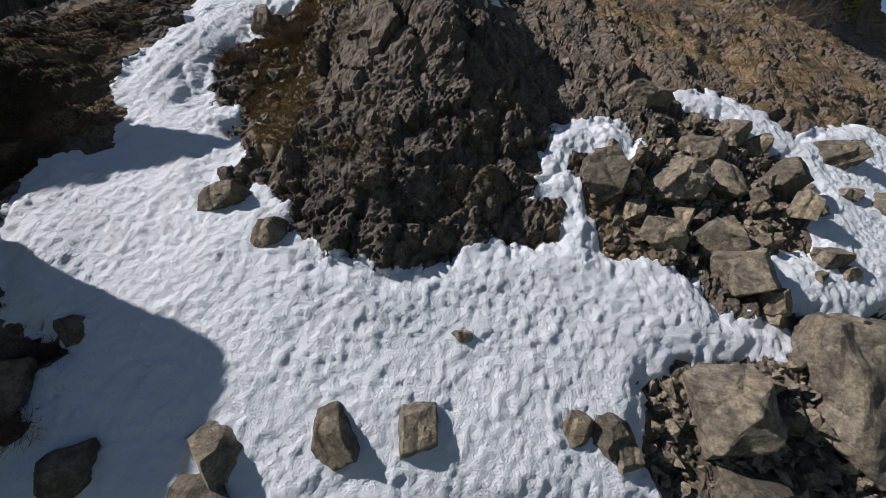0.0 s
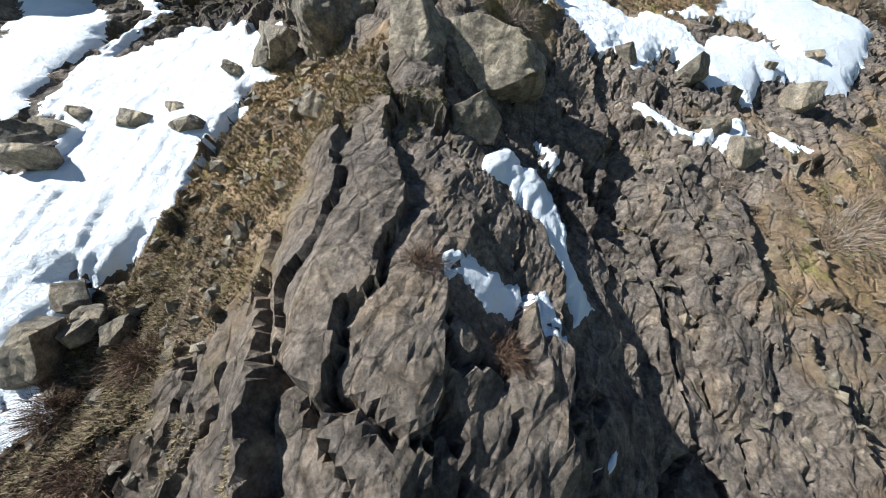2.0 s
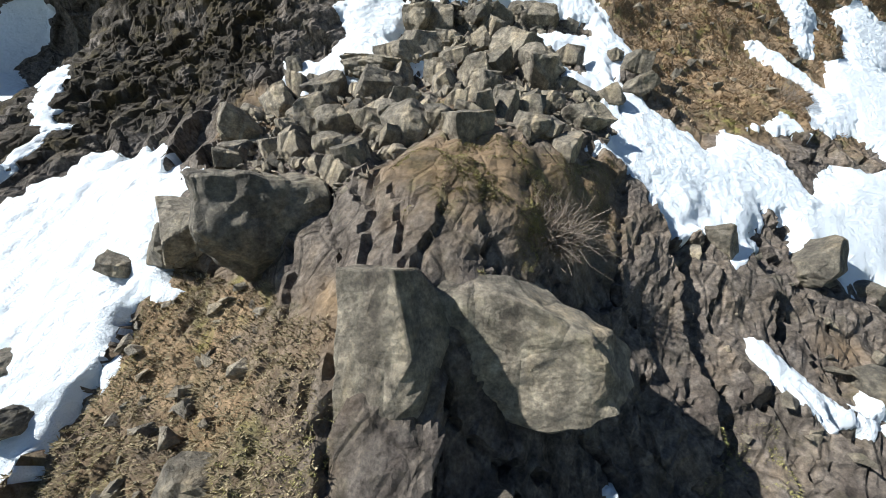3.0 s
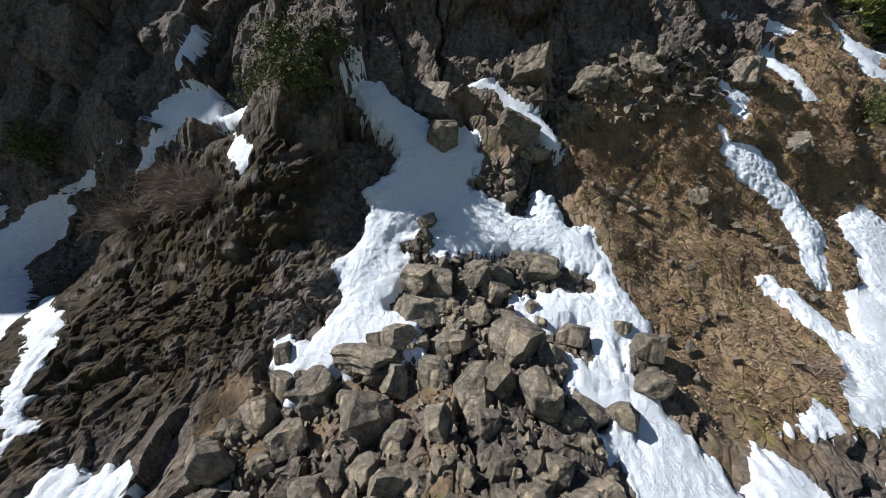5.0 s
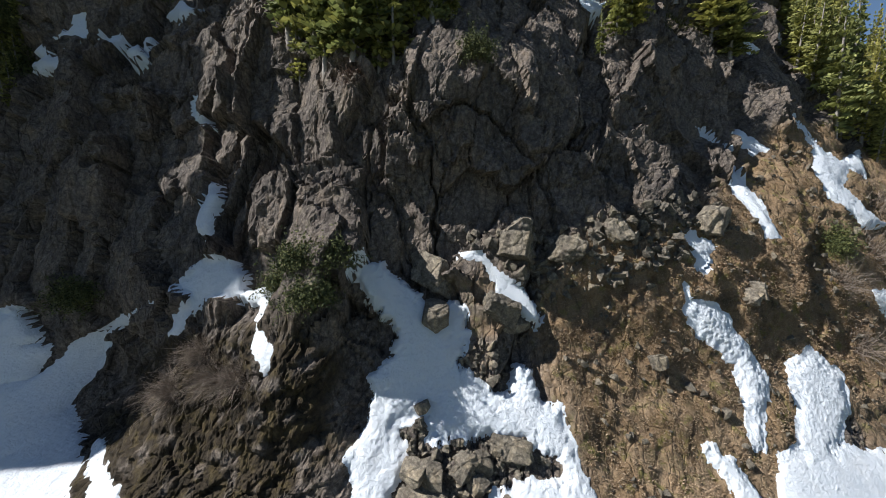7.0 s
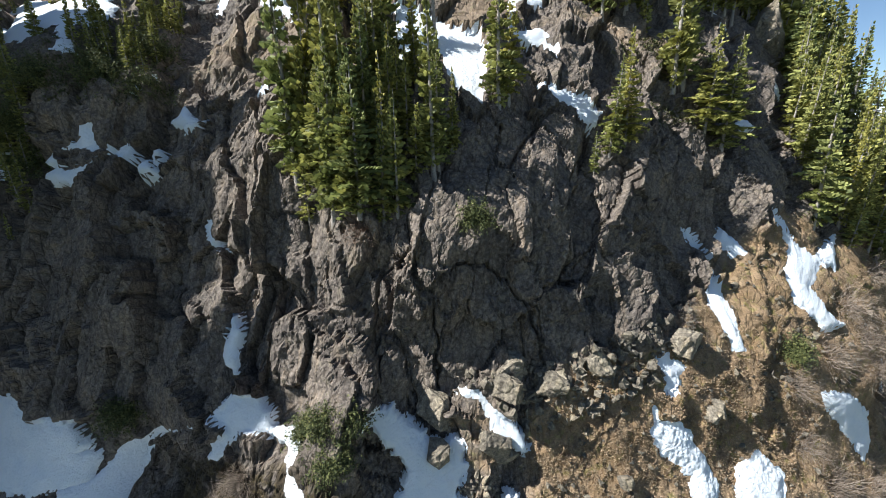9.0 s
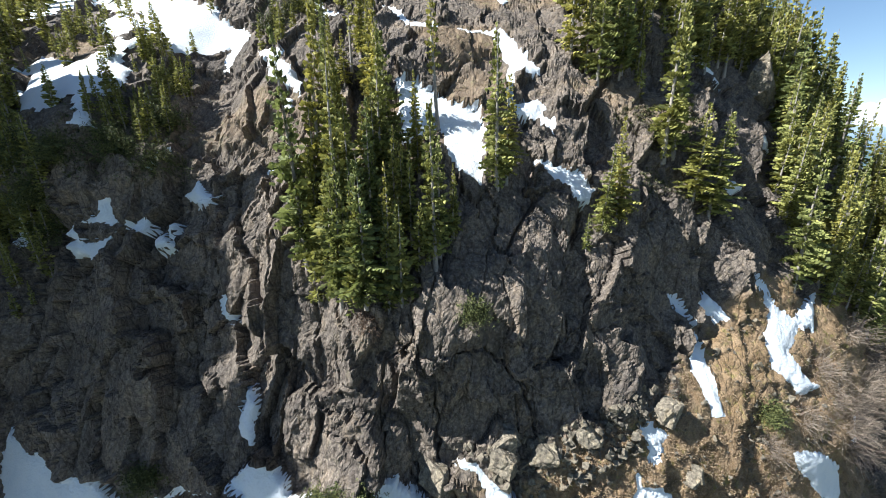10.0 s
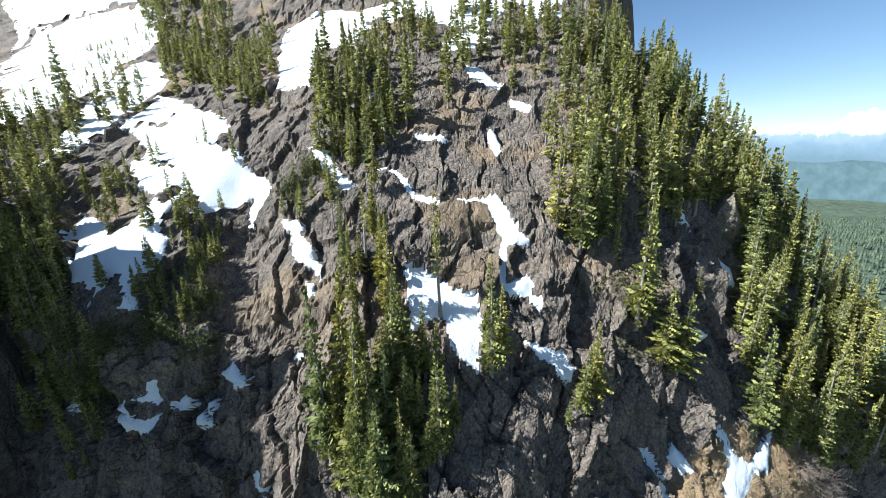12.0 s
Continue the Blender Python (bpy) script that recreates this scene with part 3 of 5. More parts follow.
def rock_colour(nt):
    fine = noise_node(nt, 2.6, 9, 0.65)
    broad = noise_node(nt, 0.16, 5, 0.6)
    lichen = noise_node(nt, 0.9, 8, 0.7)
    mp = nt.nodes.new("ShaderNodeMapping")
    mp.inputs["Scale"].default_value = (1.0, 1.0, 0.16)
    nt.links.new(nt.nodes["place"].outputs["Object"], mp.inputs[0])
    streak = noise_node(nt, 0.8, 7, 0.65, mp.outputs[0])
    stone = ramp(nt, fine, (0.25, (0.065, 0.057, 0.05)), (0.5, (0.19, 0.168, 0.147)), (0.75, (0.34, 0.305, 0.27)))
    tone = ramp(nt, broad, (0.35, (0.62, 0.60, 0.60)), (0.65, (1.0, 0.94, 0.89)))
    stone = mixed(nt, 1.0, stone, tone, "MULTIPLY")
    stone = mixed(nt, 0.8, stone, ramp(nt, streak, (0.36, (0.55, 0.52, 0.52)), (0.5, (1, 1, 1)), (0.66, (1.25, 1.15, 1.0))), "MULTIPLY")
    grit = noise_node(nt, 8.0, 8, 0.75)
    stone = mixed(nt, 0.85, stone, ramp(nt, grit, (0.34, (0.5, 0.49, 0.48)), (0.5, (1, 1, 1)), (0.64, (1.5, 1.46, 1.38))), "MULTIPLY")
    spots = ramp(nt, lichen, (0.56, (0, 0, 0)), (0.66, (1, 1, 1)))
    m = nt.nodes.new("ShaderNodeMath")
    m.operation = "MULTIPLY"
    nt.links.new(spots, m.inputs[0])
    m.inputs[1].default_value = 0.22
    return mixed(nt, m.outputs[0], stone, (0.22, 0.20, 0.12)), fine


def cracks(nt, scale, stretch, wobble):
    """Fine joints as relief: 0 in the joint, 1 away from it."""
    warp = node(nt, "ShaderNodeTexNoise", Scale=scale * 0.7, Detail=4.0)
    nt.links.new(nt.nodes["place"].outputs["Object"], warp.inputs["Vector"])
    vm = nt.nodes.new("ShaderNodeVectorMath")
    vm.operation = "MULTIPLY_ADD"
    vm.inputs[1].default_value = (wobble, wobble, wobble)
    nt.links.new(warp.outputs["Color"], vm.inputs[0])
    nt.links.new(nt.nodes["place"].outputs["Object"], vm.inputs[2])
    mp = nt.nodes.new("ShaderNodeMapping")
    mp.inputs["Scale"].default_value = stretch
    mp.inputs["Rotation"].default_value = (0.2, 0.35, 0.0)
    nt.links.new(vm.outputs[0], mp.inputs[0])
    vo = node(nt, "ShaderNodeTexVoronoi", Scale=scale)
    vo.feature = "DISTANCE_TO_EDGE"
    nt.links.new(mp.outputs[0], vo.inputs["Vector"])
    return ramp(nt, vo.outputs["Distance"], (0.0, (0, 0, 0)), (0.07, (1, 1, 1)))


def make_mountain():
    m, nt, b = material("rock_and_turf")
    place_node(nt)
    stone, fine = rock_colour(nt)
    fine_joint, wide_joint = cracks(nt, 0.9, (1, 1, 0.45), 0.5), cracks(nt, 0.33, (1, 1, 0.5), 1.2)
    stone = mixed(nt, 0.35, stone, ramp(nt, fine_joint, (0.0, (0.25, 0.23, 0.2)), (0.8, (1, 1, 1))), "MULTIPLY")
    stone = mixed(nt, 0.35, stone, ramp(nt, wide_joint, (0.0, (0.22, 0.2, 0.16)), (0.7, (1, 1, 1))), "MULTIPLY")
    hue = noise_node(nt, 0.35, 7, 0.65)
    blade = noise_node(nt, 5.5, 8, 0.75)
    straw = ramp(nt, hue, (0.3, (0.11, 0.088, 0.048)), (0.45, (0.275, 0.187, 0.108)), (0.58, (0.37, 0.265, 0.168)), (0.72, (0.22, 0.178, 0.098)))
    straw = mixed(nt, 0.75, straw, ramp(nt, blade, (0.3, (0.35, 0.33, 0.3)), (0.7, (1.35, 1.3, 1.2))), "MULTIPLY")
    green = ramp(nt, noise_node(nt, 0.8, 7, 0.65), (0.54, (0, 0, 0)), (0.66, (0.75, 0.75, 0.75)))
    straw = mixed(nt, green, straw, mixed(nt, 0.7, (0.24, 0.22, 0.06), ramp(nt, blade, (0.3, (0.45, 0.45, 0.4)), (0.7, (1.3, 1.3, 1.2))), "MULTIPLY"))
    a = nt.nodes.new("ShaderNodeAttribute")
    a.attribute_name = "turf"
    h = nt.nodes.new("ShaderNodeAttribute")
    h.attribute_name = "heath"
    dark = ramp(nt, noise_node(nt, 0.9, 8, 0.7), (0.3, (0.02, 0.017, 0.01)), (0.48, (0.045, 0.034, 0.022)), (0.6, (0.075, 0.058, 0.027)), (0.72, (0.12, 0.085, 0.045)))
    dark = mixed(nt, 0.75, dark, ramp(nt, blade, (0.3, (0.4, 0.38, 0.35)), (0.7, (1.4, 1.35, 1.25))), "MULTIPLY")
    nt.links.new(mixed(nt, h.outputs["Fac"], mixed(nt, a.outputs["Fac"], stone, straw), dark), b.inputs["Base Color"])
    b.inputs["Roughness"].default_value = 0.92
    b.inputs["Specular IOR Level"].default_value = 0.25
    h = add(nt, noise_node(nt, 1.1, 12, 0.72), blade, 0.45)
    h = add(nt, h, noise_node(nt, 4.0, 8, 0.7), 0.35)
    h = add(nt, h, fine_joint, 0.34)
    h = add(nt, h, wide_joint, 0.5)
    bump(nt, b, h, 1.0, 0.3)
    return m


def make_snow():
    m, nt, b = material("old_snow")
    place_node(nt)
    dirt = noise_node(nt, 0.5, 8, 0.7)
    nt.links.new(ramp(nt, dirt, (0.3, (0.68, 0.73, 0.78)), (0.55, (0.75, 0.785, 0.82)), (0.8, (0.71, 0.72, 0.72))), b.inputs["Base Color"])
    b.inputs["Roughness"].default_value = 0.6
    b.inputs["Specular IOR Level"].default_value = 0.3
    pits = node(nt, "ShaderNodeTexVoronoi", Scale=2.6)
    pits.feature = "SMOOTH_F1"
    nt.links.new(nt.nodes["place"].outputs["Object"], pits.inputs["Vector"])
    h = add(nt, noise_node(nt, 4.0, 6, 0.65), pits.outputs["Distance"], 0.5)
    bump(nt, b, add(nt, h, noise_node(nt, 16.0, 4, 0.7), 0.25), 0.8, 0.2)
    return m


def make_boulder():
    m, nt, b = material("boulder_stone")
    place_node(nt)
    stone, fine = rock_colour(nt)
    info = nt.nodes.new("ShaderNodeObjectInfo")
    tone = ramp(nt, info.outputs["Random"], (0.0, (0.85, 0.88, 0.8)), (1.0, (1.7, 1.73, 1.55)))
    nt.links.new(mixed(nt, 1.0, stone, tone, "MULTIPLY"), b.inputs["Base Color"])
    b.inputs["Roughness"].default_value = 0.9
    bump(nt, b, add(nt, add(nt, noise_node(nt, 1.6, 12, 0.75), noise_node(nt, 7.0, 8, 0.7), 0.35), cracks(nt, 0.42, (1, 1, 0.7), 0.8), 0.5), 1.0, 0.28)
    return m


def make_needles():
    m, nt, b = material("conifer_needles")
    place_node(nt)
    geo = nt.nodes.new("ShaderNodeNewGeometry")
    info = nt.nodes.new("ShaderNodeObjectInfo")
    leaf = ramp(nt, geo.outputs["Random Per Island"], (0.0, (0.08, 0.088, 0.03)), (0.5, (0.215, 0.21, 0.066)), (1.0, (0.37, 0.35, 0.12)))
    tone = ramp(nt, info.outputs["Random"], (0.0, (0.75, 0.88, 0.85)), (1.0, (1.35, 1.25, 0.9)))
    col = mixed(nt, 1.0, leaf, tone, "MULTIPLY")
    nt.links.new(col, b.inputs["Base Color"])
    b.inputs["Roughness"].default_value = 0.75
    tr = nt.nodes.new("ShaderNodeBsdfTranslucent")
    nt.links.new(col, tr.inputs[0])
    mx = nt.nodes.new("ShaderNodeMixShader")
    mx.inputs[0].default_value = 0.3
    nt.links.new(b.outputs[0], mx.inputs[1])
    nt.links.new(tr.outputs[0], mx.inputs[2])
    nt.links.new(mx.outputs[0], nt.nodes["Material Output"].inputs["Surface"])
    return m


def make_plain(name, col, rough=0.85, spread=0.5, scale=4.0):
    m, nt, b = material(name)
    place_node(nt)
    lo, hi = tuple(c * (1 - spread) for c in col), tuple(c * (1 + spread) for c in col)
    nt.links.new(ramp(nt, noise_node(nt, scale, 7, 0.65), (0.3, lo), (0.7, hi)), b.inputs["Base Color"])
    b.inputs["Roughness"].default_value = rough
    return m


ROCK_TURF, OLD_SNOW, STONE, NEEDLES = make_mountain(), make_snow(), make_boulder(), make_needles()
BARK = make_plain("grey_bark", (0.27, 0.24, 0.21), spread=0.4, scale=9.0)


# ---- the mountainside: one sheet ----
def steps(*runs):
    out = []
    for a, b, d in runs:
        out += list(np.arange(a, b, d))
    return np.array(out)


def build_mountain():
    xs = steps((-420, -180, 8), (-180, -100, 2.0), (-100, -50, 0.6), (-50, -25, 0.3), (-25, 20, 0.14), (20, 45, 0.3), (45, 100, 0.6), (100, 240, 3.0))
    zs = steps((-40, -8, 1.5), (-8, 46, 0.14), (46, 95, 0.27), (95, 150, 0.5), (150, 260, 1.5), (260, 420, 6))
    X, Z = np.meshgrid(xs, zs)
    y0, turf, relief = lay_of(X, Z)
    bury = np.zeros(X.shape)
    for o in SNOW:
        p = np.array([q for r in o for q in r])
        i0, i1 = np.searchsorted(xs, (p[:, 0].min() - 3, p[:, 0].max() + 3))
        k0, k1 = np.searchsorted(zs, (p[:, 1].min() - 3, p[:, 1].max() + 3))
        w = (slice(k0, k1), slice(i0, i1))
        bury[w] = np.maximum(bury[w], smooth(-0.3, 0.5, snow_depth(X[w], Z[w], o)))
    P = np.stack(bent(*laid(X, y0, Z, relief * (1 - bury))), -1).reshape(-1, 3)
    n, k = X.shape
    idx = np.arange(n * k).reshape(n, k)
    F = np.stack([idx[:-1, :-1], idx[:-1, 1:], idx[1:, 1:], idx[1:, :-1]], -1).reshape(-1, 4)
    me = mesh_of("mountainside", P, F, (ROCK_TURF,))
    me.polygons.foreach_set("use_smooth", (turf.ravel()[F].mean(1) > 0.4) | (bury.ravel()[F].mean(1) > 0.3))
    heath = heath_of(X, Z) * (1 - bury)
    at = me.attributes.new("heath", "FLOAT", "POINT")
    at.data.foreach_set("value", heath.astype(np.float32).ravel())
    at = me.attributes.new("turf", "FLOAT", "POINT")
    at.data.foreach_set("value", turf.astype(np.float32).ravel())
    tagged(part("mountainside", me), "steep mountainside of jointed brown rock and dry turf", "ground", kind="structure")


def build_snow(outlines):
    p = np.array([q for o in outlines for q in o])
    size = max(np.ptp(p[:, 0]), np.ptp(p[:, 1]))
    near = p[:, 1].min() < 45 and np.abs(p[:, 0]).max() < 40
    d = 0.09 if near and size < 15 else 0.11 if near else 0.3 if p[:, 1].min() < 90 else 0.5
    if size > 90:
        d = 1.0
    xs, zs = np.arange(p[:, 0].min() - 1, p[:, 0].max() + 1, d), np.arange(p[:, 1].min() - 1, p[:, 1].max() + 1, d)
    X, Z = np.meshgrid(xs, zs)
    deep = snow_depth(X, Z, outlines)
    y0, turf, relief = lay_of(X, Z)
    soft = 0.9 * fbm(X * 0.22, y0 * 0.22, Z * 0.22, 3, 21)
    W = np.interp(Z, ARC_Z, ARC)
    cv, cj, cx, cz = cells(X / 0.40 + 0.5 * soft, W / 0.36 + 0.4 * soft, 44)
    dv, dj, dx, dz = cells(X / 1.7, W / 1.4 + soft, 45)
    cups = np.hypot(cx, cz) * (0.7 + 0.6 * cv) * 0.27 + np.hypot(dx, dz) * 0.16 + 0.2 * np.abs(fbm(X * 3.0, W * 3.0, 0 * X, 2, 92))
    thick = np.where(deep > 0, 0.06 + 0.26 * smooth(0, 1.4, deep), 0.06 + deep * 1.6) + cups * (0.3 + 0.22 * smooth(17, 11, Z)) * smooth(0, 0.8, deep)
    thick = thick + 0.3 * np.abs(fbm(X * 1.5, Z * 0.22, 0 * X, 4, 95)) * smooth(0.2, 1.2, deep) * smooth(13, 18, Z) * smooth(-7, -10, X) * smooth(45, 38, Z)
    lift = relief * (1 - smooth(-0.3, 0.5, deep)) + 0.35 * soft * smooth(0.2, 2.0, deep) - thick
    keep = deep > -0.35
    n, k = X.shape
    idx = np.arange(n * k).reshape(n, k)
    F = np.stack([idx[:-1, :-1], idx[:-1, 1:], idx[1:, 1:], idx[1:, :-1]], -1).reshape(-1, 4)
    F = F[keep.ravel()[F].all(1)]
    used = np.unique(F)
    back = np.full(n * k, -1)
    back[used] = np.arange(len(used))
    P = np.stack(bent(*laid(X, y0, Z, lift)), -1).reshape(-1, 3)[used]
    me = mesh_of("snow_patch", P, back[F], (OLD_SNOW,))
    tagged(part("snow_patch", me), "patch of old granular snow pitted by sun", "snow", "snow patches on the mountainside")


def build_shade_blade(a, b, top, steep, front):
    """An unseen rock blade added beside the viewer's way, from a to b, to shade what lies behind it."""
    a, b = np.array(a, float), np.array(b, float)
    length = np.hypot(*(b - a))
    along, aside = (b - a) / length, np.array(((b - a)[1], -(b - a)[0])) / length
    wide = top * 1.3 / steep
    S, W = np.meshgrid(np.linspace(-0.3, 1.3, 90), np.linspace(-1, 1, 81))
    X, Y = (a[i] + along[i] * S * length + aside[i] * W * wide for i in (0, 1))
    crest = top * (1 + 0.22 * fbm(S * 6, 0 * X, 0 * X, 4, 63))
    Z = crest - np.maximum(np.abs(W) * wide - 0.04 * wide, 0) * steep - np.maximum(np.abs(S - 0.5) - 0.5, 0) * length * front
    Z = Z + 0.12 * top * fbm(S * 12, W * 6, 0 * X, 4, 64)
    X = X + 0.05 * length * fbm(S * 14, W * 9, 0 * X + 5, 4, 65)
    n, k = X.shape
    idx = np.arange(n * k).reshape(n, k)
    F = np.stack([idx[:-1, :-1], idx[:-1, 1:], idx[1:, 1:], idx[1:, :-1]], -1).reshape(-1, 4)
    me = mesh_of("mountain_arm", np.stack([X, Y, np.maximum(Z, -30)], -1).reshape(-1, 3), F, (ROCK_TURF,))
    tagged(part("mountain_arm", me), "unseen rock blade added to shade the slope", "ground", kind="structure")


build_mountain()
# added out of view as shade casters: two for the left cliffs, two for the snow
build_shade_blade((-80, 52), (-85, 88), 137, 15, 30)
build_shade_blade((-106, 80), (-113, 98), 144, 15, 30)
build_shade_blade((-21, 9.2), (-25, 9.3), 17.3, 1.8, 6)
build_shade_blade((-27, 15.6), (-31, 15.8), 28.6, 5, 6)
for outlines in SNOW:
    build_snow(outlines)


# ---- conifers ----
def conifer_meshes(rng, height, spread, bare=0.1, thin=1.0, coarse=1.0):
    """Trunk and crown of one tree, foot at the origin."""
    tv, tf, rings, sides = [], [], 9, 7
    bend = rng.uniform(-0.02, 0.02, 2)
    for i in range(rings):
        h = height * i / (rings - 1)
        r = max(0.028 * height * 0.5 * (1 - i / (rings - 1)) ** 0.8, 0.012) * (1.5 if i == 0 else 1)
        for s in range(sides):
            a = 2 * math.pi * s / sides
            tv.append((r * math.cos(a) + bend[0] * h * math.sin(3 * h / height), r * math.sin(a) + bend[1] * h, h - (0.6 if i == 0 else 0)))
    for i in range(rings - 1):
        for s in range(sides):
            t = (s + 1) % sides
            tf.append((i * sides + s, i * sides + t, (i + 1) * sides + t, (i + 1) * sides + s))
    quads = []
    levels = int(height * 2.2 * thin / coarse)
    for i in range(levels):
        h = bare + (1 - bare) * (i + rng.uniform(-0.35, 0.35)) / levels
        if h > 0.99:
            continue
        reach = 1.15 * spread * (1 - h) ** 0.95 * (0.55 + 0.45 * min((h - bare) * 6, 1)) * rng.uniform(0.7, 1.15) + 0.1
        n = int(rng.integers(4, 7))
        a = rng.uniform(0, 2 * math.pi, n)[:, None]
        ln = (reach * rng.choice((0.5, 0.75, 0.9, 1.0, 1.15), n) * rng.uniform(0.85, 1.1, n))[:, None]
        k = max(2, int(reach * 2.7 / coarse))
        f = (np.arange(k)[None] + 0.6) / k
        droop = rng.uniform(0.2, 0.6, n)[:, None] - 0.5 * h
        out = np.stack([np.cos(a), np.sin(a), 0 * a], -1)
        side = np.stack([-np.sin(a), np.cos(a), 0 * a], -1)
        base = out * (ln * f)[..., None]
        base[..., 2] = (h + rng.uniform(-0.55, 0.55, n)[:, None] / levels) * height - droop * ln * f * f + 0.14 * ln * f
        w = (0.17 + 0.24 * ln * (1 - 0.7 * f)) * rng.uniform(0.7, 1.3, (n, k)) * coarse * (0.4 + 0.6 * min(1, 2.2 * (1 - h)))
        up = np.array((0, 0, 1.0))
        for sgn in (-1, 1):
            r = rng.random((n, k, 3))
            w3 = w[..., None]
            tip = base + side * sgn * w3 + out * w3 * (0.5 + 0.6 * r[..., :1]) + up * ((-0.3 + 0.3 * r[..., 1:2]) * w3 - 0.05)
            mid = base + side * sgn * w3 * 0.35 + out * w3 * 0.75 + up * 0.15 * r[..., 2:]
            low = base + side * sgn * w3 * 0.6 - up * (0.13 + 0.25 * r[..., :1]) * coarse
            quads.append(np.stack([base - out * 0.12, low, tip, mid], -2).reshape(-1, 3))
    cv = np.concatenate(quads)
    cf = np.arange(len(cv)).reshape(-1, 4)
    return mesh_of("trunk", tv, tf, (BARK,)), mesh_of("crown", cv, cf, (NEEDLES,), False)


def make_conifer(rng, height, spread, bare, thin):
    tree = new("conifer")
    trunk, crown = conifer_meshes(rng, height, spread, bare, thin)
    part("trunk", trunk, tree)
    part("crown", crown, tree)
    return tagged(tree, "slender green subalpine conifer rooted in the rock slope", "tree", "conifers on the mountainside")


rng = np.random.default_rng(4)
KINDS = [make_conifer(rng, 16, s, b, t) for s, b, t in ((2.8, 0.05, 1.0), (2.3, 0.08, 1.0), (3.2, 0.04, 0.95), (2.0, 0.12, 0.9), (2.5, 0.2, 0.85), (2.9, 0.1, 0.8), (1.7, 0.04, 1.1), (1.4, 0.4, 0.4))]
LOW = [conifer_meshes(rng, 16, s, b, t, 1.75) for s, b, t in ((2.7, 0.05, 1.0), (2.1, 0.08, 1.0), (3.0, 0.08, 0.9), (1.8, 0.2, 0.85))]
KIND_UP = [0] * len(KINDS)
FAR_V, FAR_F, FAR_N = [], [], [0, 0]


def plant(x, z, height, kind=None):
    i = int(rng.integers(len(KINDS))) if kind is None else kind
    s = height / 16
    foot = ground_point(x, z, 0.15)
    turn = Euler((rng.uniform(-0.05, 0.03), rng.uniform(-0.04, 0.04), rng.uniform(0, 6.28)))
    wide = s * rng.uniform(0.85, 1.15)
    m = Matrix.LocRotScale(foot, turn, (wide, wide, s))
    if not KIND_UP[i]:
        KIND_UP[i] = 1
        KINDS[i].matrix_basis = m
    elif FAR_N[0] < 292:
        FAR_N[0] += 1
        copy_thing(KINDS[i], m).matrix_basis = m
    else:
        for k, data in enumerate(LOW[i % len(LOW)]):
            n = len(data.vertices)
            co = np.empty(n * 3, np.float32)
            data.vertices.foreach_get("co", co)
            fc = np.empty(len(data.loops), np.int32)
            data.loops.foreach_get("vertex_index", fc)
            w = np.array(m)
            FAR_V.append(co.reshape(-1, 3) @ w[:3, :3].T + w[:3, 3])
            FAR_F.append((fc.reshape(-1, 4) + FAR_N[1], k == 0))
            FAR_N[1] += n


def stand(outline, count, low, high):
    p = np.array(outline)
    got = 0
    while got < count:
        x, z = rng.uniform(p[:, 0].min(), p[:, 0].max()), rng.uniform(p[:, 1].min(), p[:, 1].max())
        if inside(np.array([x]), np.array([z]), outline)[0] > 0:
            plant(x, z, low + (high - low) * rng.random() ** 1.3)
            got += 1


SINGLE_TREES = [(-17.7, 82.5, 26.0), (-15.8, 81.9, 21.0), (-15.1, 89.2, 20.7), (-12.7, 83.6, 21.6), (-13.0, 78.6, 18.1), (-10.8, 81.6, 12.2), (-9.4, 85.6, 15.9), (-6.9, 85.1, 14.1), (-7.0, 80.9, 10.2), (-1.8, 83.8, 14.0), (-0.2, 85.1, 9.3), (-2.7, 98.2, 20.6), (-10.9, 98.7, 17.6), (5.2, 90.2, 19.4), (6.7, 91.1, 13.7), (-5.7, 89.0, 5.2), (31.5, 93.4, 24.2), (33.6, 93.8, 19.2), (35.8, 86.9, 14.6), (39.2, 84.5, 15.8), (21.7, 85.9, 13.8), (19.4, 84.5, 11.8), (49.2, 91.7, 10.0), (27.0, 106.5, 16.3), (22.7, 105.0, 20.2), (18.6, 107.4, 20.9), (47.5, 114.5, 21.4), (48.3, 110.5, 8.5), (54.6, 71.8, 22.8), (60.1, 71.7, 16.9), (-55.0, 112.0, 10.7), (-120.2, 137.2, 18.1), (-98.2, 136.4, 15.6), (-54.8, 104.0, 2.1), (17.4, 82.5, 5.4), ]

for x, z, h in SINGLE_TREES:
    plant(x, z, h)
stand([(-19, 82), (-16, 92), (-4, 92), (3, 88), (1, 84), (-6, 80), (-14, 78)], 22, 8, 19)
stand([(58.5, 88.6), (50.5, 76.9), (71.3, 60.9), (94.7, 55.0), (101.0, 65.8), (104, 80), (94.0, 94.8), (84.2, 104.6), (66.6, 104.4)], 115, 8, 21)
stand([(-28.4, 124.5), (-20.1, 125.5), (-11.1, 109.0), (-10.7, 98.6), (-18.9, 98.6), (-24.0, 109.2)], 26, 6, 14)
stand([(16.9, 107.6), (25.6, 105.2), (56.4, 105.7), (80, 108.8), (78.7, 124.1), (66.1, 150), (38.4, 160.6), (19.6, 124.9)], 150, 8, 20)
stand([(-90, 112), (-60, 140), (-42, 132), (-44, 104), (-60, 100)], 26, 3, 8)
stand([(-76.3, 88.4), (-60.1, 71.9), (-58.9, 81.0), (-67.4, 95.8)], 22, 4, 9)
stand([(-53.3, 102.4), (-45.7, 108.9), (-42.4, 99.0), (-46.9, 95.9)], 12, 3, 7)
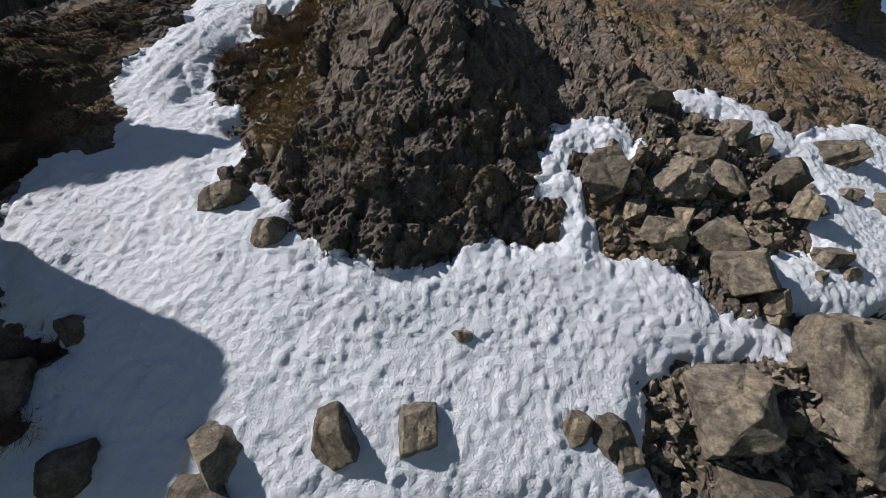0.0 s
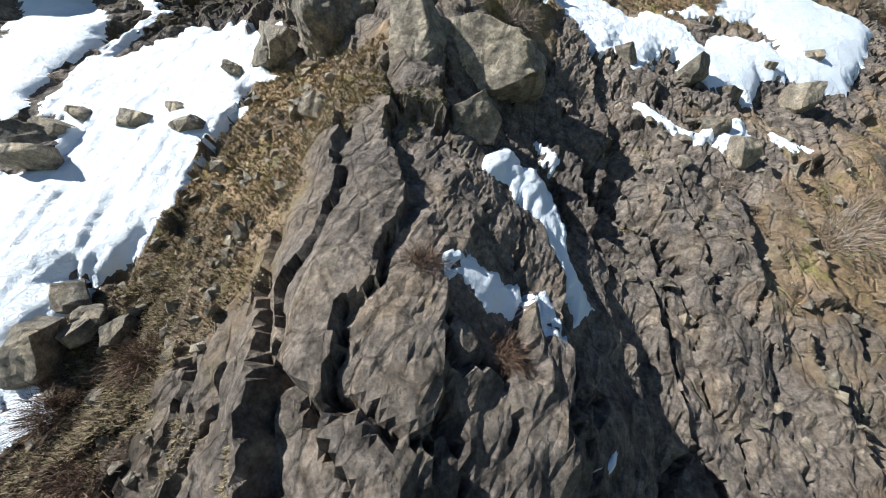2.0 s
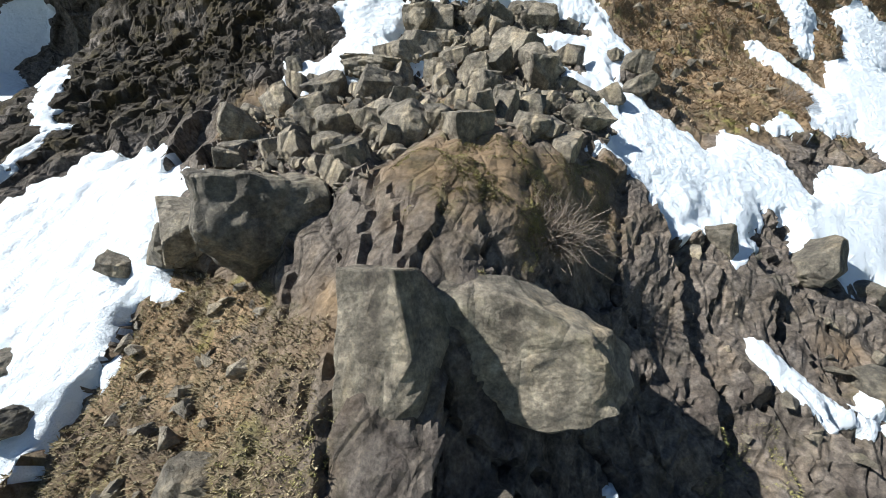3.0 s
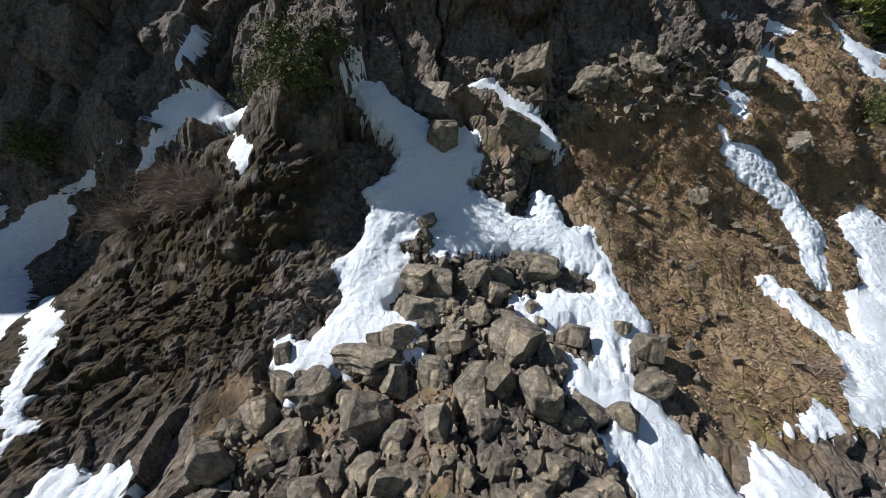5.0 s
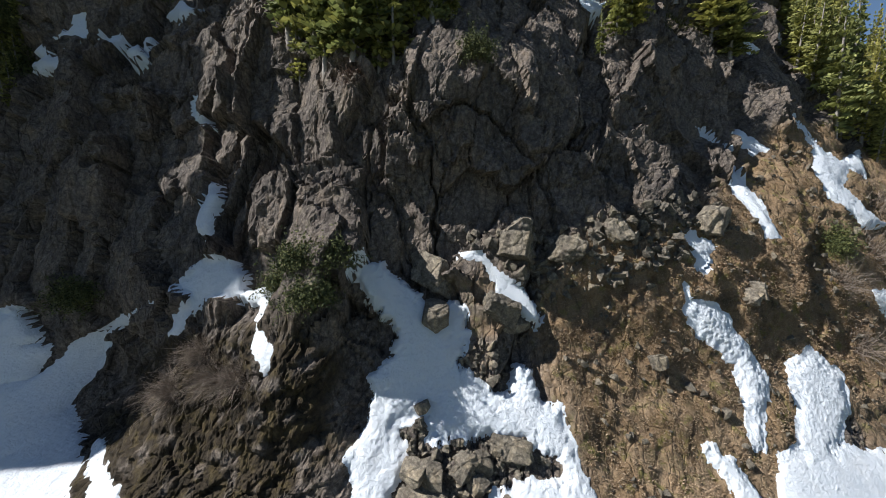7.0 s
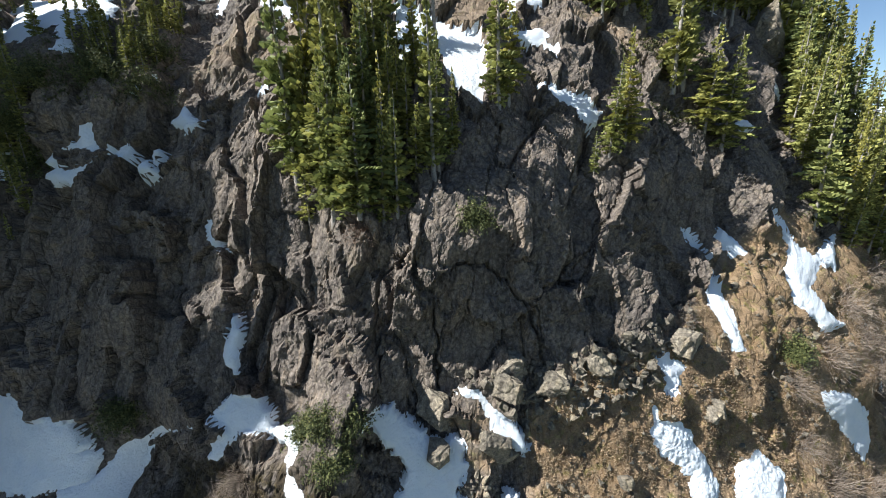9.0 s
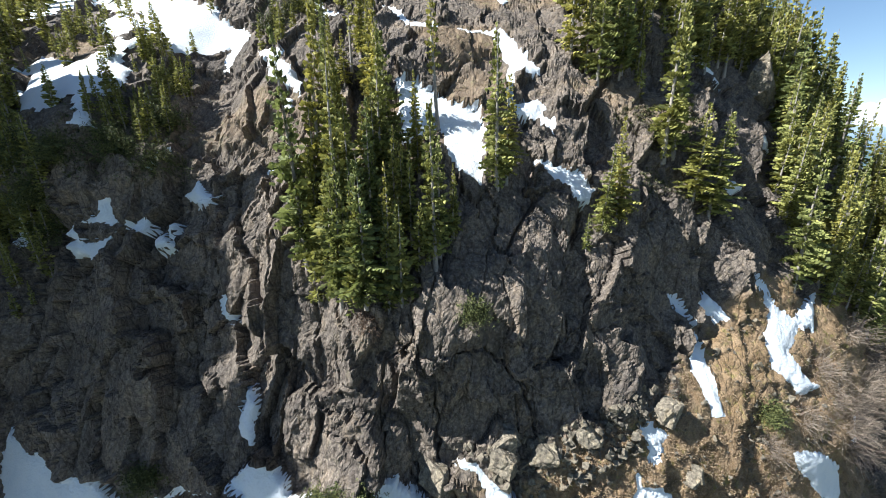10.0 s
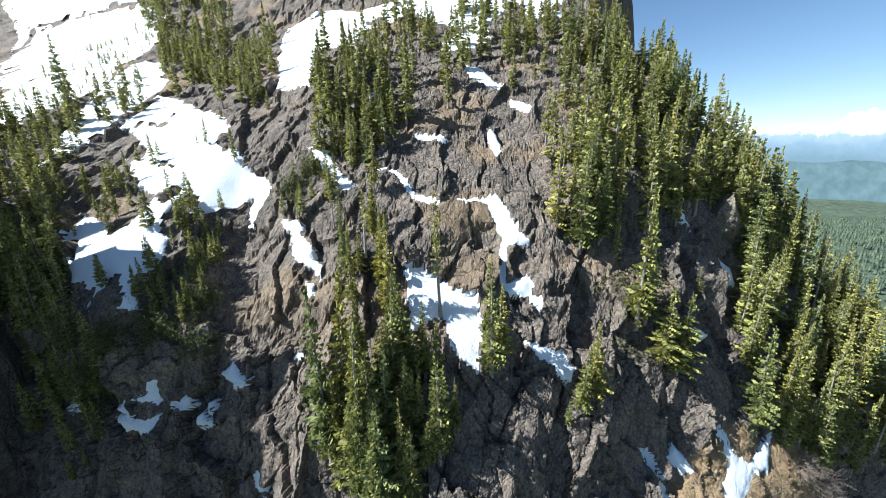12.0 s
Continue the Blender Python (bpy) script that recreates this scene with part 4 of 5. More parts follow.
stand([(-31.4, 125.7), (-14.2, 126.6), (13.0, 139.6), (36.3, 160.6), (19.2, 175.8), (-26.4, 171.2), (-35.7, 139.2)], 75, 7, 16)
stand([(-124.0, 127.2), (-83.3, 96.0), (-75.1, 90.8), (-65.4, 97.6), (-78.7, 108.4), (-101.3, 134.7), (-119.5, 130.1)], 110, 6, 14)
stand([(-109.4, 153.4), (-61.5, 133.3), (-47.4, 135.8), (-64.9, 154.9), (-175.3, 220.4), (-173.7, 187.9)], 80, 8, 17)
stand([(-95.8, 113.1), (-93.8, 117.1), (-80.5, 114), (-74.6, 105.9), (-65.4, 97.6), (-56, 95.2), (-57.4, 87.5), (-65.5, 76.1), (-77.1, 76.1), (-79.7, 87.8), (-83.1, 96)], 80, 5, 11)
stand([(-58.3, 110.7), (-52.5, 111.4), (-46, 109.8), (-43.1, 102.3), (-50.4, 101.4), (-55.4, 106.4)], 26, 3, 8)
stand([(-125.3, 160.8), (-107.4, 173.9), (-65.8, 140.6), (-65.4, 133.4), (-82.9, 137.8), (-111.7, 150.5)], 26, 7, 14)
stand([(-89.4, 157.5), (-78.6, 170.3), (-48.5, 139.3), (-59.5, 134.8)], 26, 7, 13)
stand([(-108.3, 136.7), (-117.2, 150.9), (-87.4, 134.3), (-90, 126.6)], 14, 5, 10)
stand([(-35.9, 139.3), (-31.2, 153), (-22, 152.5), (-14, 125.4), (-19.8, 120), (-30.5, 123.3)], 44, 7, 13)
stand([(-143.5, 135.9), (-183.1, 162.4), (-175.4, 190.2), (-146.2, 174.5), (-107.6, 133.1), (-101.6, 121.6), (-106.1, 119.4)], 170, 1.5, 5)
stand([(-35.8, 111.2), (-33.6, 119.1), (-24.4, 120), (-22.7, 115.2), (-28.1, 111.7)], 16, 3, 6)
stand([(-18.1, 86.5), (-10.2, 93.2), (-2.4, 88.8), (-1.3, 79.7), (-16.4, 77.5)], 34, 8, 14)
stand([(-81.7, 118.1), (-67.8, 118.2), (-61.9, 111.6), (-74.3, 111.3)], 18, 3, 7)
stand([(-56.3, 104.9), (-46.1, 103.8), (-40.7, 95.4), (-50.6, 96)], 22, 3, 7)
stand([(-8.1, 174.3), (40.7, 175.6), (30.6, 139.7), (12.6, 136.2), (7.7, 149.7)], 40, 7, 13)
stand([(23, 115.9), (32.9, 115.9), (30.5, 99.4), (23.5, 106.2)], 12, 7, 12)
stand([(56.6, 89), (106.5, 70.7), (104.6, 42.4), (66.6, 61.1), (52.7, 77.8)], 60, 8, 17)
stand([(53, 117.8), (71.4, 116.8), (89.8, 98.8), (92.1, 87.8), (69.2, 94.5)], 45, 11, 19)
stand([(21.8, 115.9), (28.9, 134.6), (53.1, 135), (53, 117.8), (35.1, 112.6)], 30, 8, 15)
me = mesh_of("far_woods", np.concatenate(FAR_V), np.concatenate([f for f, t in FAR_F]), (NEEDLES, BARK), False)
me.polygons.foreach_set("material_index", np.concatenate([np.full(len(f), int(t), np.int32) for f, t in FAR_F]))
tagged(part("far_woods", me), "scattered dark conifers high on the snowy slope", "woods", kind="stuff")


# ---- boulders ----
def boulder_mesh(rng, sx, sy, sz, detail=2, rough=1.0):
    """An angular block with worn edges."""
    bm = bmesh.new()
    bmesh.ops.create_cube(bm, size=2.0)
    for i in range(13):
        n = Vector(rng.normal(size=3)).normalized()
        far = (abs(n.x) + abs(n.y) + abs(n.z)) * rng.uniform(0.5, 0.76)
        cut = bmesh.ops.bisect_plane(bm, geom=list(bm.verts) + list(bm.edges) + list(bm.faces), plane_co=n * far, plane_no=n, clear_outer=True)
        rim = [e for e in cut["geom_cut"] if isinstance(e, bmesh.types.BMEdge)]
        if len(rim) > 2:
            bmesh.ops.edgeloop_fill(bm, edges=rim)
    bmesh.ops.dissolve_degenerate(bm, dist=0.02, edges=bm.edges)
    bmesh.ops.bevel(bm, geom=list(bm.edges), offset=0.05, segments=1, affect="EDGES", clamp_overlap=True)
    bmesh.ops.triangulate(bm, faces=bm.faces)
    for _ in range(detail):
        long = [e for e in bm.edges if e.calc_length() > (0.1 if detail > 4 else 0.34)]
        if long:
            bmesh.ops.subdivide_edges(bm, edges=long, cuts=1, use_grid_fill=False)
            bmesh.ops.triangulate(bm, faces=bm.faces)
    o = Vector(rng.uniform(-50, 50, 3))
    for v in bm.verts:
        n = (noise.noise(v.co * 1.6 + o) * 0.08 + noise.noise(v.co * 4.5 + o) * 0.04 - abs(noise.noise(v.co * 2.6 - o)) * 0.05) * rough
        v.co *= 1 + n
    me = bpy.data.meshes.new("boulder")
    bm.to_mesh(me)
    bm.free()
    me.transform(Matrix.Diagonal((sx, sy, sz, 1)))
    me.materials.append(STONE)
    return me


BOULDERS = []
BOULDERS += [
    (-6.3, 31.1, 1.3, 1.1), (-4.6, 2.1, 1.5, 2.0), (-2.0, 1.9, 1.7, 1.6), (-8.4, 2.2, 2.2, 1.2), (-8.4, 1.2, 1.8, 1.1), (3.7, 1.2, 1.1, 1.1), (4.9, 0.9, 1.4, 1.3), (5.4, 0.3, 1.1, 0.9), (9.4, 0.7, 2.7, 3.4), (15.6, -0.2, 4.8, 6.4), (11.6, 1.5, 2.3, 1.4), (9.0, 2.2, 1.3, 1.0), (12.8, 5.1, 2.0, 2.6), (12.7, 6.8, 2.4, 2.1), (11.7, 9.7, 3.2, 2.3), (7.6, 10.1, 2.5, 2.5), (9.9, 7.3, 2.1, 1.8), (13.9, 3.9, 1.7, 1.3), 
]
BOULDERS += [
    (18.1, 9.2, 2.1, 1.8), (23.9, 10.5, 2.7, 1.8), (19.0, 4.5, 1.1, 0.9), (17.3, 4.5, 0.6, 0.8), (15.6, 2.8, 1.2, 1.2), (17.1, 2.6, 1.4, 1.2), (18.9, 2.1, 1.9, 1.3), (14.1, 11.2, 2.1, 2.1), (14.7, 9.6, 1.4, 2.4), (11.8, 14.9, 2.9, 1.6), (-8.1, 8.6, 1.2, 1.5), (-10.6, 10.3, 1.9, 1.2), (-0.3, 4.3, 0.8, 0.6), (-16.6, 7.6, 0.3, 0.2), (-14.4, 5.8, 0.9, 1.1), (18.6, 5.3, 1.9, 0.9), (13.7, 3.4, 0.8, 0.8), (9.9, -1.3, 2.9, 1.2), (12.6, 0.2, 1.0, 1.5), (24.5, 7.0, 2.0, 2.0), (8.7, 8.5, 1.1, 1.2), (11.3, 7.9, 1.2, 1.2), 
]
BOULDERS += [
    (19.7, 7.5, 1.0, 0.7), (22.4, 8.2, 1.4, 0.7), (16.8, 12.2, 2.1, 1.4), (18.0, 11.4, 1.4, 1.4), (18.1, 7.5, 1.2, 1.6), (-12.6, 2.2, 1.6, 1.5), (-15.5, 4.1, 1.4, 2.1), (-4.7, 40.9, 2.2, 2.2), (-7.7, 41.4, 2.4, 1.7), (-2.5, 38.9, 1.9, 2.1), (-0.2, 38.8, 2.1, 1.4), (-1.3, 39.0, 1.0, 1.0), (-4.0, 39.0, 1.2, 1.2), (-7.8, 38.3, 1.5, 1.3), (-5.2, 39.6, 1.1, 1.2), (-5.9, 39.1, 1.5, 1.5), (3.3, 41.1, 1.7, 2.7), (2.8, 42.9, 2.6, 2.6), (0.6, 44.1, 1.9, 1.3), (-1.6, 42.1, 1.6, 1.6), (0.5, 41.7, 2.1, 2.6), (4.5, 46.4, 3.6, 2.0), 
]
BOULDERS += [
    (-3.1, 45.7, 2.3, 1.7), (0.7, 45.8, 2.1, 1.4), (1.3, 39.5, 0.8, 1.4), (2.4, 39.4, 1.1, 1.1), (4.8, 38.9, 2.4, 1.4), (0.5, 39.5, 0.7, 1.4), (-5.5, 38.2, 1.5, 1.2), (-4.0, 37.6, 1.4, 1.0), (-10.4, 35.1, 1.9, 2.4), (-2.8, 38.1, 1.0, 0.6), (3.5, 37.9, 1.3, 1.0), (9.7, 34.0, 0.9, 1.3), (8.5, 33.9, 0.9, 0.9), (-11.1, 39.0, 1.8, 1.5), (-11.0, 37.7, 1.3, 1.2), (-5.8, 37.4, 0.8, 0.6), (-2.9, 39.8, 1.3, 1.1), (-5.4, 42.3, 3.8, 1.2), (-9.3, 41.4, 1.2, 1.4), (-3.1, 40.6, 1.3, 1.3), (-1.2, 40.9, 1.5, 1.3), (-1.9, 39.9, 1.1, 1.0), 
]
BOULDERS += [
    (-0.6, 39.6, 0.9, 0.9), (1.3, 40.1, 1.0, 1.0), (3.5, 39.7, 1.3, 1.1), (-9.1, 38.3, 1.1, 1.1), (-6.9, 38.8, 1.1, 1.0), (-4.5, 38.2, 1.0, 0.7), (-4.5, 42.9, 1.6, 1.1), (-0.7, 43.0, 1.6, 1.3), (1.0, 40.9, 1.1, 1.3), (4.5, 42.2, 1.6, 1.6), (-2.8, 44.5, 2.9, 2.2), (-1.7, 55.3, 2.3, 2.6), (-2.6, 49.1, 1.4, 1.0), (26.8, 62.3, 2.6, 3.2), (10.8, 60.4, 3.1, 2.8), (5.6, 60.6, 3.1, 3.2), (5.3, 54.8, 3.0, 1.9), (9.0, 42.9, 1.1, 0.8), (-2.0, 59.0, 5.4, 3.6), (5.9, 42.8, 1.4, 1.4), (5.7, 40.5, 1.8, 1.2), (7.4, 40.0, 1.5, 1.2), 
]
BOULDERS += [
    (-10.9, 57.9, 1.4, 1.3), (-1.7, 45.5, 2.1, 1.8), (1.9, 45.9, 2.2, 1.8), (-3.6, 43.1, 1.8, 1.5), (9.7, 41.8, 1.6, 1.6), (-9.7, 42.4, 1.1, 1.2), (18.4, 50.6, 1.6, 1.6), (29.8, 54.9, 1.9, 1.6), (-3.7, 41.9, 1.7, 1.7), (1.5, 41.8, 1.9, 1.7), (63.6, 105.4, 7.4, 12.2), 
]

BOULDERS += [
    (-16.5, 31.1, 1.6, 1.1), (-14.9, 31.7, 1.3, 0.8), (-13.7, 30.8, 1.8, 0.9), (-19.8, 31.7, 1.2, 0.7), (-13.3, 34.0, 1.3, 0.8), (-20.5, 30.2, 2.4, 1.9), (-19.8, 30.7, 1.9, 1.7), (-19.1, 29.4, 2.1, 1.3), (-14.7, 24.8, 1.2, 1.5), (-14.4, 23.4, 1.4, 2.1), (-13.7, 24.2, 1.2, 1.0), (-13.7, 23.8, 1.0, 0.9), (-12.3, 24.0, 1.0, 0.8), (23.6, 10.5, 2.5, 1.5), (22.7, 8.2, 1.3, 0.8), (17.1, 4.4, 0.5, 0.8), (19.2, 4.6, 1.0, 0.6), (13.8, 33.1, 2.3, 1.5), (16.3, 32.1, 1.8, 1.2), (21.1, 33.8, 1.0, 0.8), (26.5, 34.7, 1.5, 1.1), (13.8, 28.5, 1.4, 1.6), (13.5, 30.0, 1.2, 1.5), (21.1, 31.3, 2.1, 2.4), (9.4, 40.7, 1.9, 1.1), (27.3, 62.4, 2.5, 3.2), (10.7, 61.0, 3.3, 2.6), (6.1, 62.0, 3.9, 3.9), (15.6, 62.1, 3.3, 3.0), (30.4, 55.4, 1.4, 2.1), (4.1, 55.7, 3.1, 2.5),
]

# the blocks at the head of the spur: x, z, width, height, how far out of the slope, turn
HEAD = [(-6.9, 35.7, 3.7, 4.1, 0.7, 0.62), (1.1, 32.9, 5.2, 3.6, -0.4, -0.2), (-1.9, 33.3, 2.6, 3.6, -1.3, -0.15), (0.3, 30.6, 1.9, 2.2, 0.0, 0.3), (-11.0, 34.6, 2.2, 1.6, 0.2, 0.5)]
rock_rng = np.random.default_rng(12)
HEAP = [(-9.8, 41.8), (-2.9, 43.7), (-3.9, 47.3), (2.1, 47.4), (6.2, 45.5), (5.6, 41.2), (6.4, 39.1), (5.8, 37.7), (0.5, 38.6), (-2.6, 38.2), (-3.6, 36.6), (-11.0, 36.3), (-12.7, 38.9)]
EAST_HEAP = [(6.5, 10.9), (10.5, 13.4), (16.1, 13.9), (19.8, 10.3), (19.1, 6.8), (14.3, 5.4), (14.3, 3.3), (11.2, 5.0), (6.2, 6.6)]
for heap, many, top in ((HEAP, 105, 1.7), (EAST_HEAP, 45, 1.1)):
    got = 0
    while got < many:
        x, z = rock_rng.uniform(-13, 20), rock_rng.uniform(3, 48)
        if inside(np.array([x]), np.array([z]), heap)[0] > 0.3:
            w = 0.5 + (top - 0.5) * rock_rng.random() ** 2
            BOULDERS.append((x, z, w, w * rock_rng.uniform(0.6, 1.0)))
            got += 1
for x, z, w, h, out, turned in [(*b, None, 0) for b in BOULDERS] + HEAD:
    r = rock_rng
    me = boulder_mesh(r, w * 0.5, (w + h) * 0.24, h * 0.5, 5 if w > 3 else 3 if w > 1.6 else 2, 1.5 if w > 3 else 1.0)
    ob = part("boulder", me)
    if out is None:
        out = 0.12 * w + 0.12 - (0.16 * w if w > 3 else 0)
        ob.rotation_euler = (r.uniform(-0.45, 0.35), r.uniform(-0.45, 0.45), r.uniform(-0.8, 0.8))
    else:
        ob.rotation_euler = (r.uniform(-0.4, -0.25), r.uniform(-0.15, 0.15), turned)
    ob.location = ground_point(x, z) + Vector((0, -out, 0.06 * h))
    size = "large" if w > 2.2 else "small" if w < 0.8 else "middling"
    tagged(ob, size + " angular grey-brown boulder bedded in the slope", "boulder", "fallen boulders")


# ---- loose stones and broken rock between the boulders ----
def stone_kind(rng):
    bm = bmesh.new()
    for i in range(9):
        v = Vector(rng.normal(size=3)).normalized()
        bm.verts.new(v * rng.uniform(0.75, 1.1))
    hull = bmesh.ops.convex_hull(bm, input=bm.verts)
    bmesh.ops.delete(bm, geom=list({g for g in hull["geom_unused"] + hull["geom_interior"] if isinstance(g, bmesh.types.BMVert)}), context="VERTS")
    bmesh.ops.triangulate(bm, faces=bm.faces)
    bm.verts.index_update()
    v, f = np.array([q.co for q in bm.verts]), np.array([[q.index for q in p.verts] for p in bm.faces])
    bm.free()
    return v, f


STONES = [stone_kind(rock_rng) for _ in range(10)]


def surface(x, z):
    """Places on the mountainside, many at once, and how deep in snow they lie."""
    y0, turf, relief = lay_of(x, z)
    deep = np.full(x.shape, -1e3)
    for o, (a, b, c, d) in zip(SNOW, snow_boxes()):
        w = (x > a) & (x < b) & (z > c) & (z < d)
        if w.any():
            deep[w] = np.maximum(deep[w], snow_depth(x[w], z[w], o))
    return np.stack(bent(*laid(x, y0, z, relief * (1 - smooth(-0.3, 0.5, deep)))), -1), deep, turf


def scatter(outline, count, rng):
    p = np.array(outline)
    x, z = rng.uniform(p[:, 0].min(), p[:, 0].max(), count * 4), rng.uniform(p[:, 1].min(), p[:, 1].max(), count * 4)
    ok = inside(x, z, outline) + 0.6 * fbm(x, z, 0 * x, 3, 5) > 0
    return x[ok][:count], z[ok][:count]


def build_scree(outline, count, low, high, label, avoid=True):
    rng = rock_rng
    x, z = scatter(outline, count, rng)
    P, deep, turf = surface(x, z)
    V, F, n = [], [], 0
    for c, d in zip(P, deep):
        if avoid and d > -0.1:
            continue
        s = low + (high - low) * rng.random() ** 2.5
        v, f = STONES[rng.integers(len(STONES))]
        m = np.array(Euler(rng.uniform(0, 6.28, 3)).to_matrix())
        v = (v * s * rng.uniform(0.6, 1.2, 3)) @ m.T + c + (0, -0.15 * s, 0.2 * s)
        V.append(v)
        F.append(f + n)
        n += len(v)
    me = mesh_of("scree", np.concatenate(V), np.concatenate(F), (STONE,), False)
    tagged(part("scree", me), label, "stones", kind="stuff")


build_scree([(-9.8, 41.8), (-2.9, 43.7), (-3.9, 47.3), (2.1, 47.4), (6.2, 45.5), (5.6, 41.2), (6.4, 39.1), (5.8, 37.7), (0.5, 38.6), (-2.6, 38.2), (-3.6, 36.6), (-11.0, 36.3), (-12.7, 38.9)], 2000, 0.08, 0.42, "heap of broken angular stones on the rock spur")
build_scree([(6.5, 10.9), (10.5, 13.4), (16.1, 13.9), (19.8, 10.3), (19.1, 6.8), (14.3, 5.4), (14.3, 3.3), (11.2, 5.0), (6.2, 6.6)], 1300, 0.06, 0.36, "broken stones lying between snow patches")
build_scree([(7.0, 1.8), (9.7, 2.1), (15.2, 2.4), (19.9, 2.2), (15.1, -2.7), (6.9, -1.4), (6.4, 0.1)], 900, 0.08, 0.5, "broken stones at the foot of the snow")
build_scree([(-4.5, 52.5), (3, 53.5), (7, 49), (8, 44), (2, 42), (-9, 42), (-6, 47)], 1300, 0.1, 0.6, "stones spilling down between snow tongues")
build_scree([(0, 62), (12, 63), (30, 66), (30, 61), (14, 57), (6, 56)], 700, 0.1, 0.9, "stones at the foot of the cliff")
build_scree([(12, 40), (40, 40), (60, 62), (44, 72), (20, 62), (9, 52)], 700, 0.1, 0.6, "stones strewn over brown turf")
build_scree([(8, 16), (20, 20), (20, 32), (9, 36), (6, 26)], 260, 0.06, 0.5, "stones on the slope beside the rock rib")
build_scree([(-14, 12), (-9, 12), (-6, 34), (-14, 34)], 600, 0.06, 0.4, "small stones among dry turf")


# ---- dry grass, heather and shrubs ----
def make_blades(name, lo, mid, hi):
    m, nt, b = material(name)
    geo = nt.nodes.new("ShaderNodeNewGeometry")
    nt.links.new(ramp(nt, geo.outputs["Random Per Island"], (0.0, lo), (0.5, mid), (1.0, hi)), b.inputs["Base Color"])
    b.inputs["Roughness"].default_value = 0.85
    return m


STRAW = make_blades("dry_grass", (0.12, 0.095, 0.045), (0.235, 0.18, 0.1), (0.4, 0.33, 0.2))
BROWN = make_blades("brown_winter_grass", (0.18, 0.12, 0.07), (0.31, 0.215, 0.132), (0.46, 0.35, 0.23))
RUSSET = make_blades("russet_heather", (0.05, 0.028, 0.02), (0.115, 0.066, 0.042), (0.21, 0.13, 0.08))
MOSS = make_blades("moss_green", (0.13, 0.12, 0.04), (0.27, 0.24, 0.08), (0.42, 0.37, 0.16))
TWIG = make_blades("grey_twigs", (0.10, 0.075, 0.055), (0.2, 0.155, 0.12), (0.33, 0.27, 0.22))
JUNIPER = make_blades("juniper_green", (0.02, 0.03, 0.008), (0.065, 0.078, 0.02), (0.15, 0.15, 0.045))


def build_tufts(name, outlines, count, size, mat, label, least_turf=0.35, clumps=-9.0):
    rng = rock_rng
    per = count // len(outlines)
    xs, zs = zip(*[scatter(o, per, rng) for o in outlines])
    x, z = np.concatenate(xs), np.concatenate(zs)
    P, deep, turf = surface(x, z)
    ok = (deep < -0.05) & (turf > least_turf) & (fbm(x * 0.7, P[:, 1] * 0.7, z * 0.7, 4, 33) > clumps)
    P = P[ok]
    n, k = len(P), 5
    a = rng.uniform(0, 6.28, (n, k))
    s = size * rng.uniform(0.5, 1.4, (n, 1))
    foot = P[:, None] + np.stack([np.cos(a), np.sin(a), 0 * a], -1) * s[..., None] * 0.25
    lean = np.stack([np.cos(a) * 0.7, np.sin(a) * 0.7 - 0.35, rng.uniform(0.2, 0.9, (n, k))], -1)
    tip = foot + lean * s[..., None] * rng.uniform(0.6, 1.3, (n, k, 1))
    wide = np.stack([-np.sin(a), np.cos(a), 0 * a], -1) * s[..., None] * 0.16
    V = np.stack([foot - wide, foot + wide, tip], 2).reshape(-1, 3)
    V[:, 1] += 0.04
    me = mesh_of(name, V, np.arange(len(V)).reshape(-1, 3), (mat,), False)
    tagged(part(name, me), label, "grass", kind="stuff")


build_tufts("dry_grass", GRASS[2:4], 34000, 0.13, STRAW, "short dry yellow grass among rock", 0.22)
build_tufts("slope_grass", GRASS[0:2], 56000, 0.17, BROWN, "brown flattened winter grass on the open slope", 0.3)
build_tufts("bank_grass", GRASS[6:7], 36000, 0.1, STRAW, "short straw-coloured grass between rock outcrops", 0.4)
build_tufts("moss", [[(-8, 30), (-2, 34), (-3, 30), (-6, 27)], [(-13, 24), (-12, 34), (-9, 30), (-10, 22)], GRASS[5]], 9000, 0.07, MOSS, "yellow-green moss cushions on ledges", 0.15)
build_tufts("heather", [GRASS[7], [(-16, 17), (-15, 25), (-10, 25), (-9, 18), (-12, 14)], [(-38, 46), (-27, 53), (-16, 53), (-14, 44), (-24, 40)]], 30000, 0.11, RUSSET, "low russet heather over the bank", 0.05)
build_tufts("ledge_scrub", [[(-20, 70), (-6, 84), (4, 84), (2, 72), (-10, 62)], [(-70, 80), (-60, 105), (-40, 105), (-42, 84)], [(10, 84), (24, 100), (46, 104), (44, 86)]], 14000, 0.4, JUNIPER, "scrub and moss on the cliff ledges", 0.02)

build_tufts("mound_moss", GRASS[4:5], 14000, 0.05, MOSS, "yellow-green moss over the mound", -1.0, -0.05)
build_tufts("mound_grass", GRASS[4:5], 7000, 0.06, STRAW, "straw-coloured tufts over the mossy mound", -1.0, 0.0)
build_tufts("ledge_moss", [[(5.8, 29.5), (9.1, 29.7), (8.6, 27.6), (6.8, 25.5), (4.6, 26.9)], [(10.8, 26.9), (12.2, 26.8), (11.7, 25.8), (10.1, 25.7)], [(-5.4, 32.6), (-1.4, 33.1), (-0.7, 31.6), (-2, 30), (-4.6, 31)], [(-0.7, 37.2), (2.4, 37.9), (2.7, 35), (-0.1, 34.7)], [(-13.9, 23.1), (-14, 24.8), (-12.7, 25.3), (-11.8, 23.1), (-12.1, 21.6)]], 24000, 0.06, MOSS, "yellow-green moss in the cracks of the rock", -1.0, 0.1)
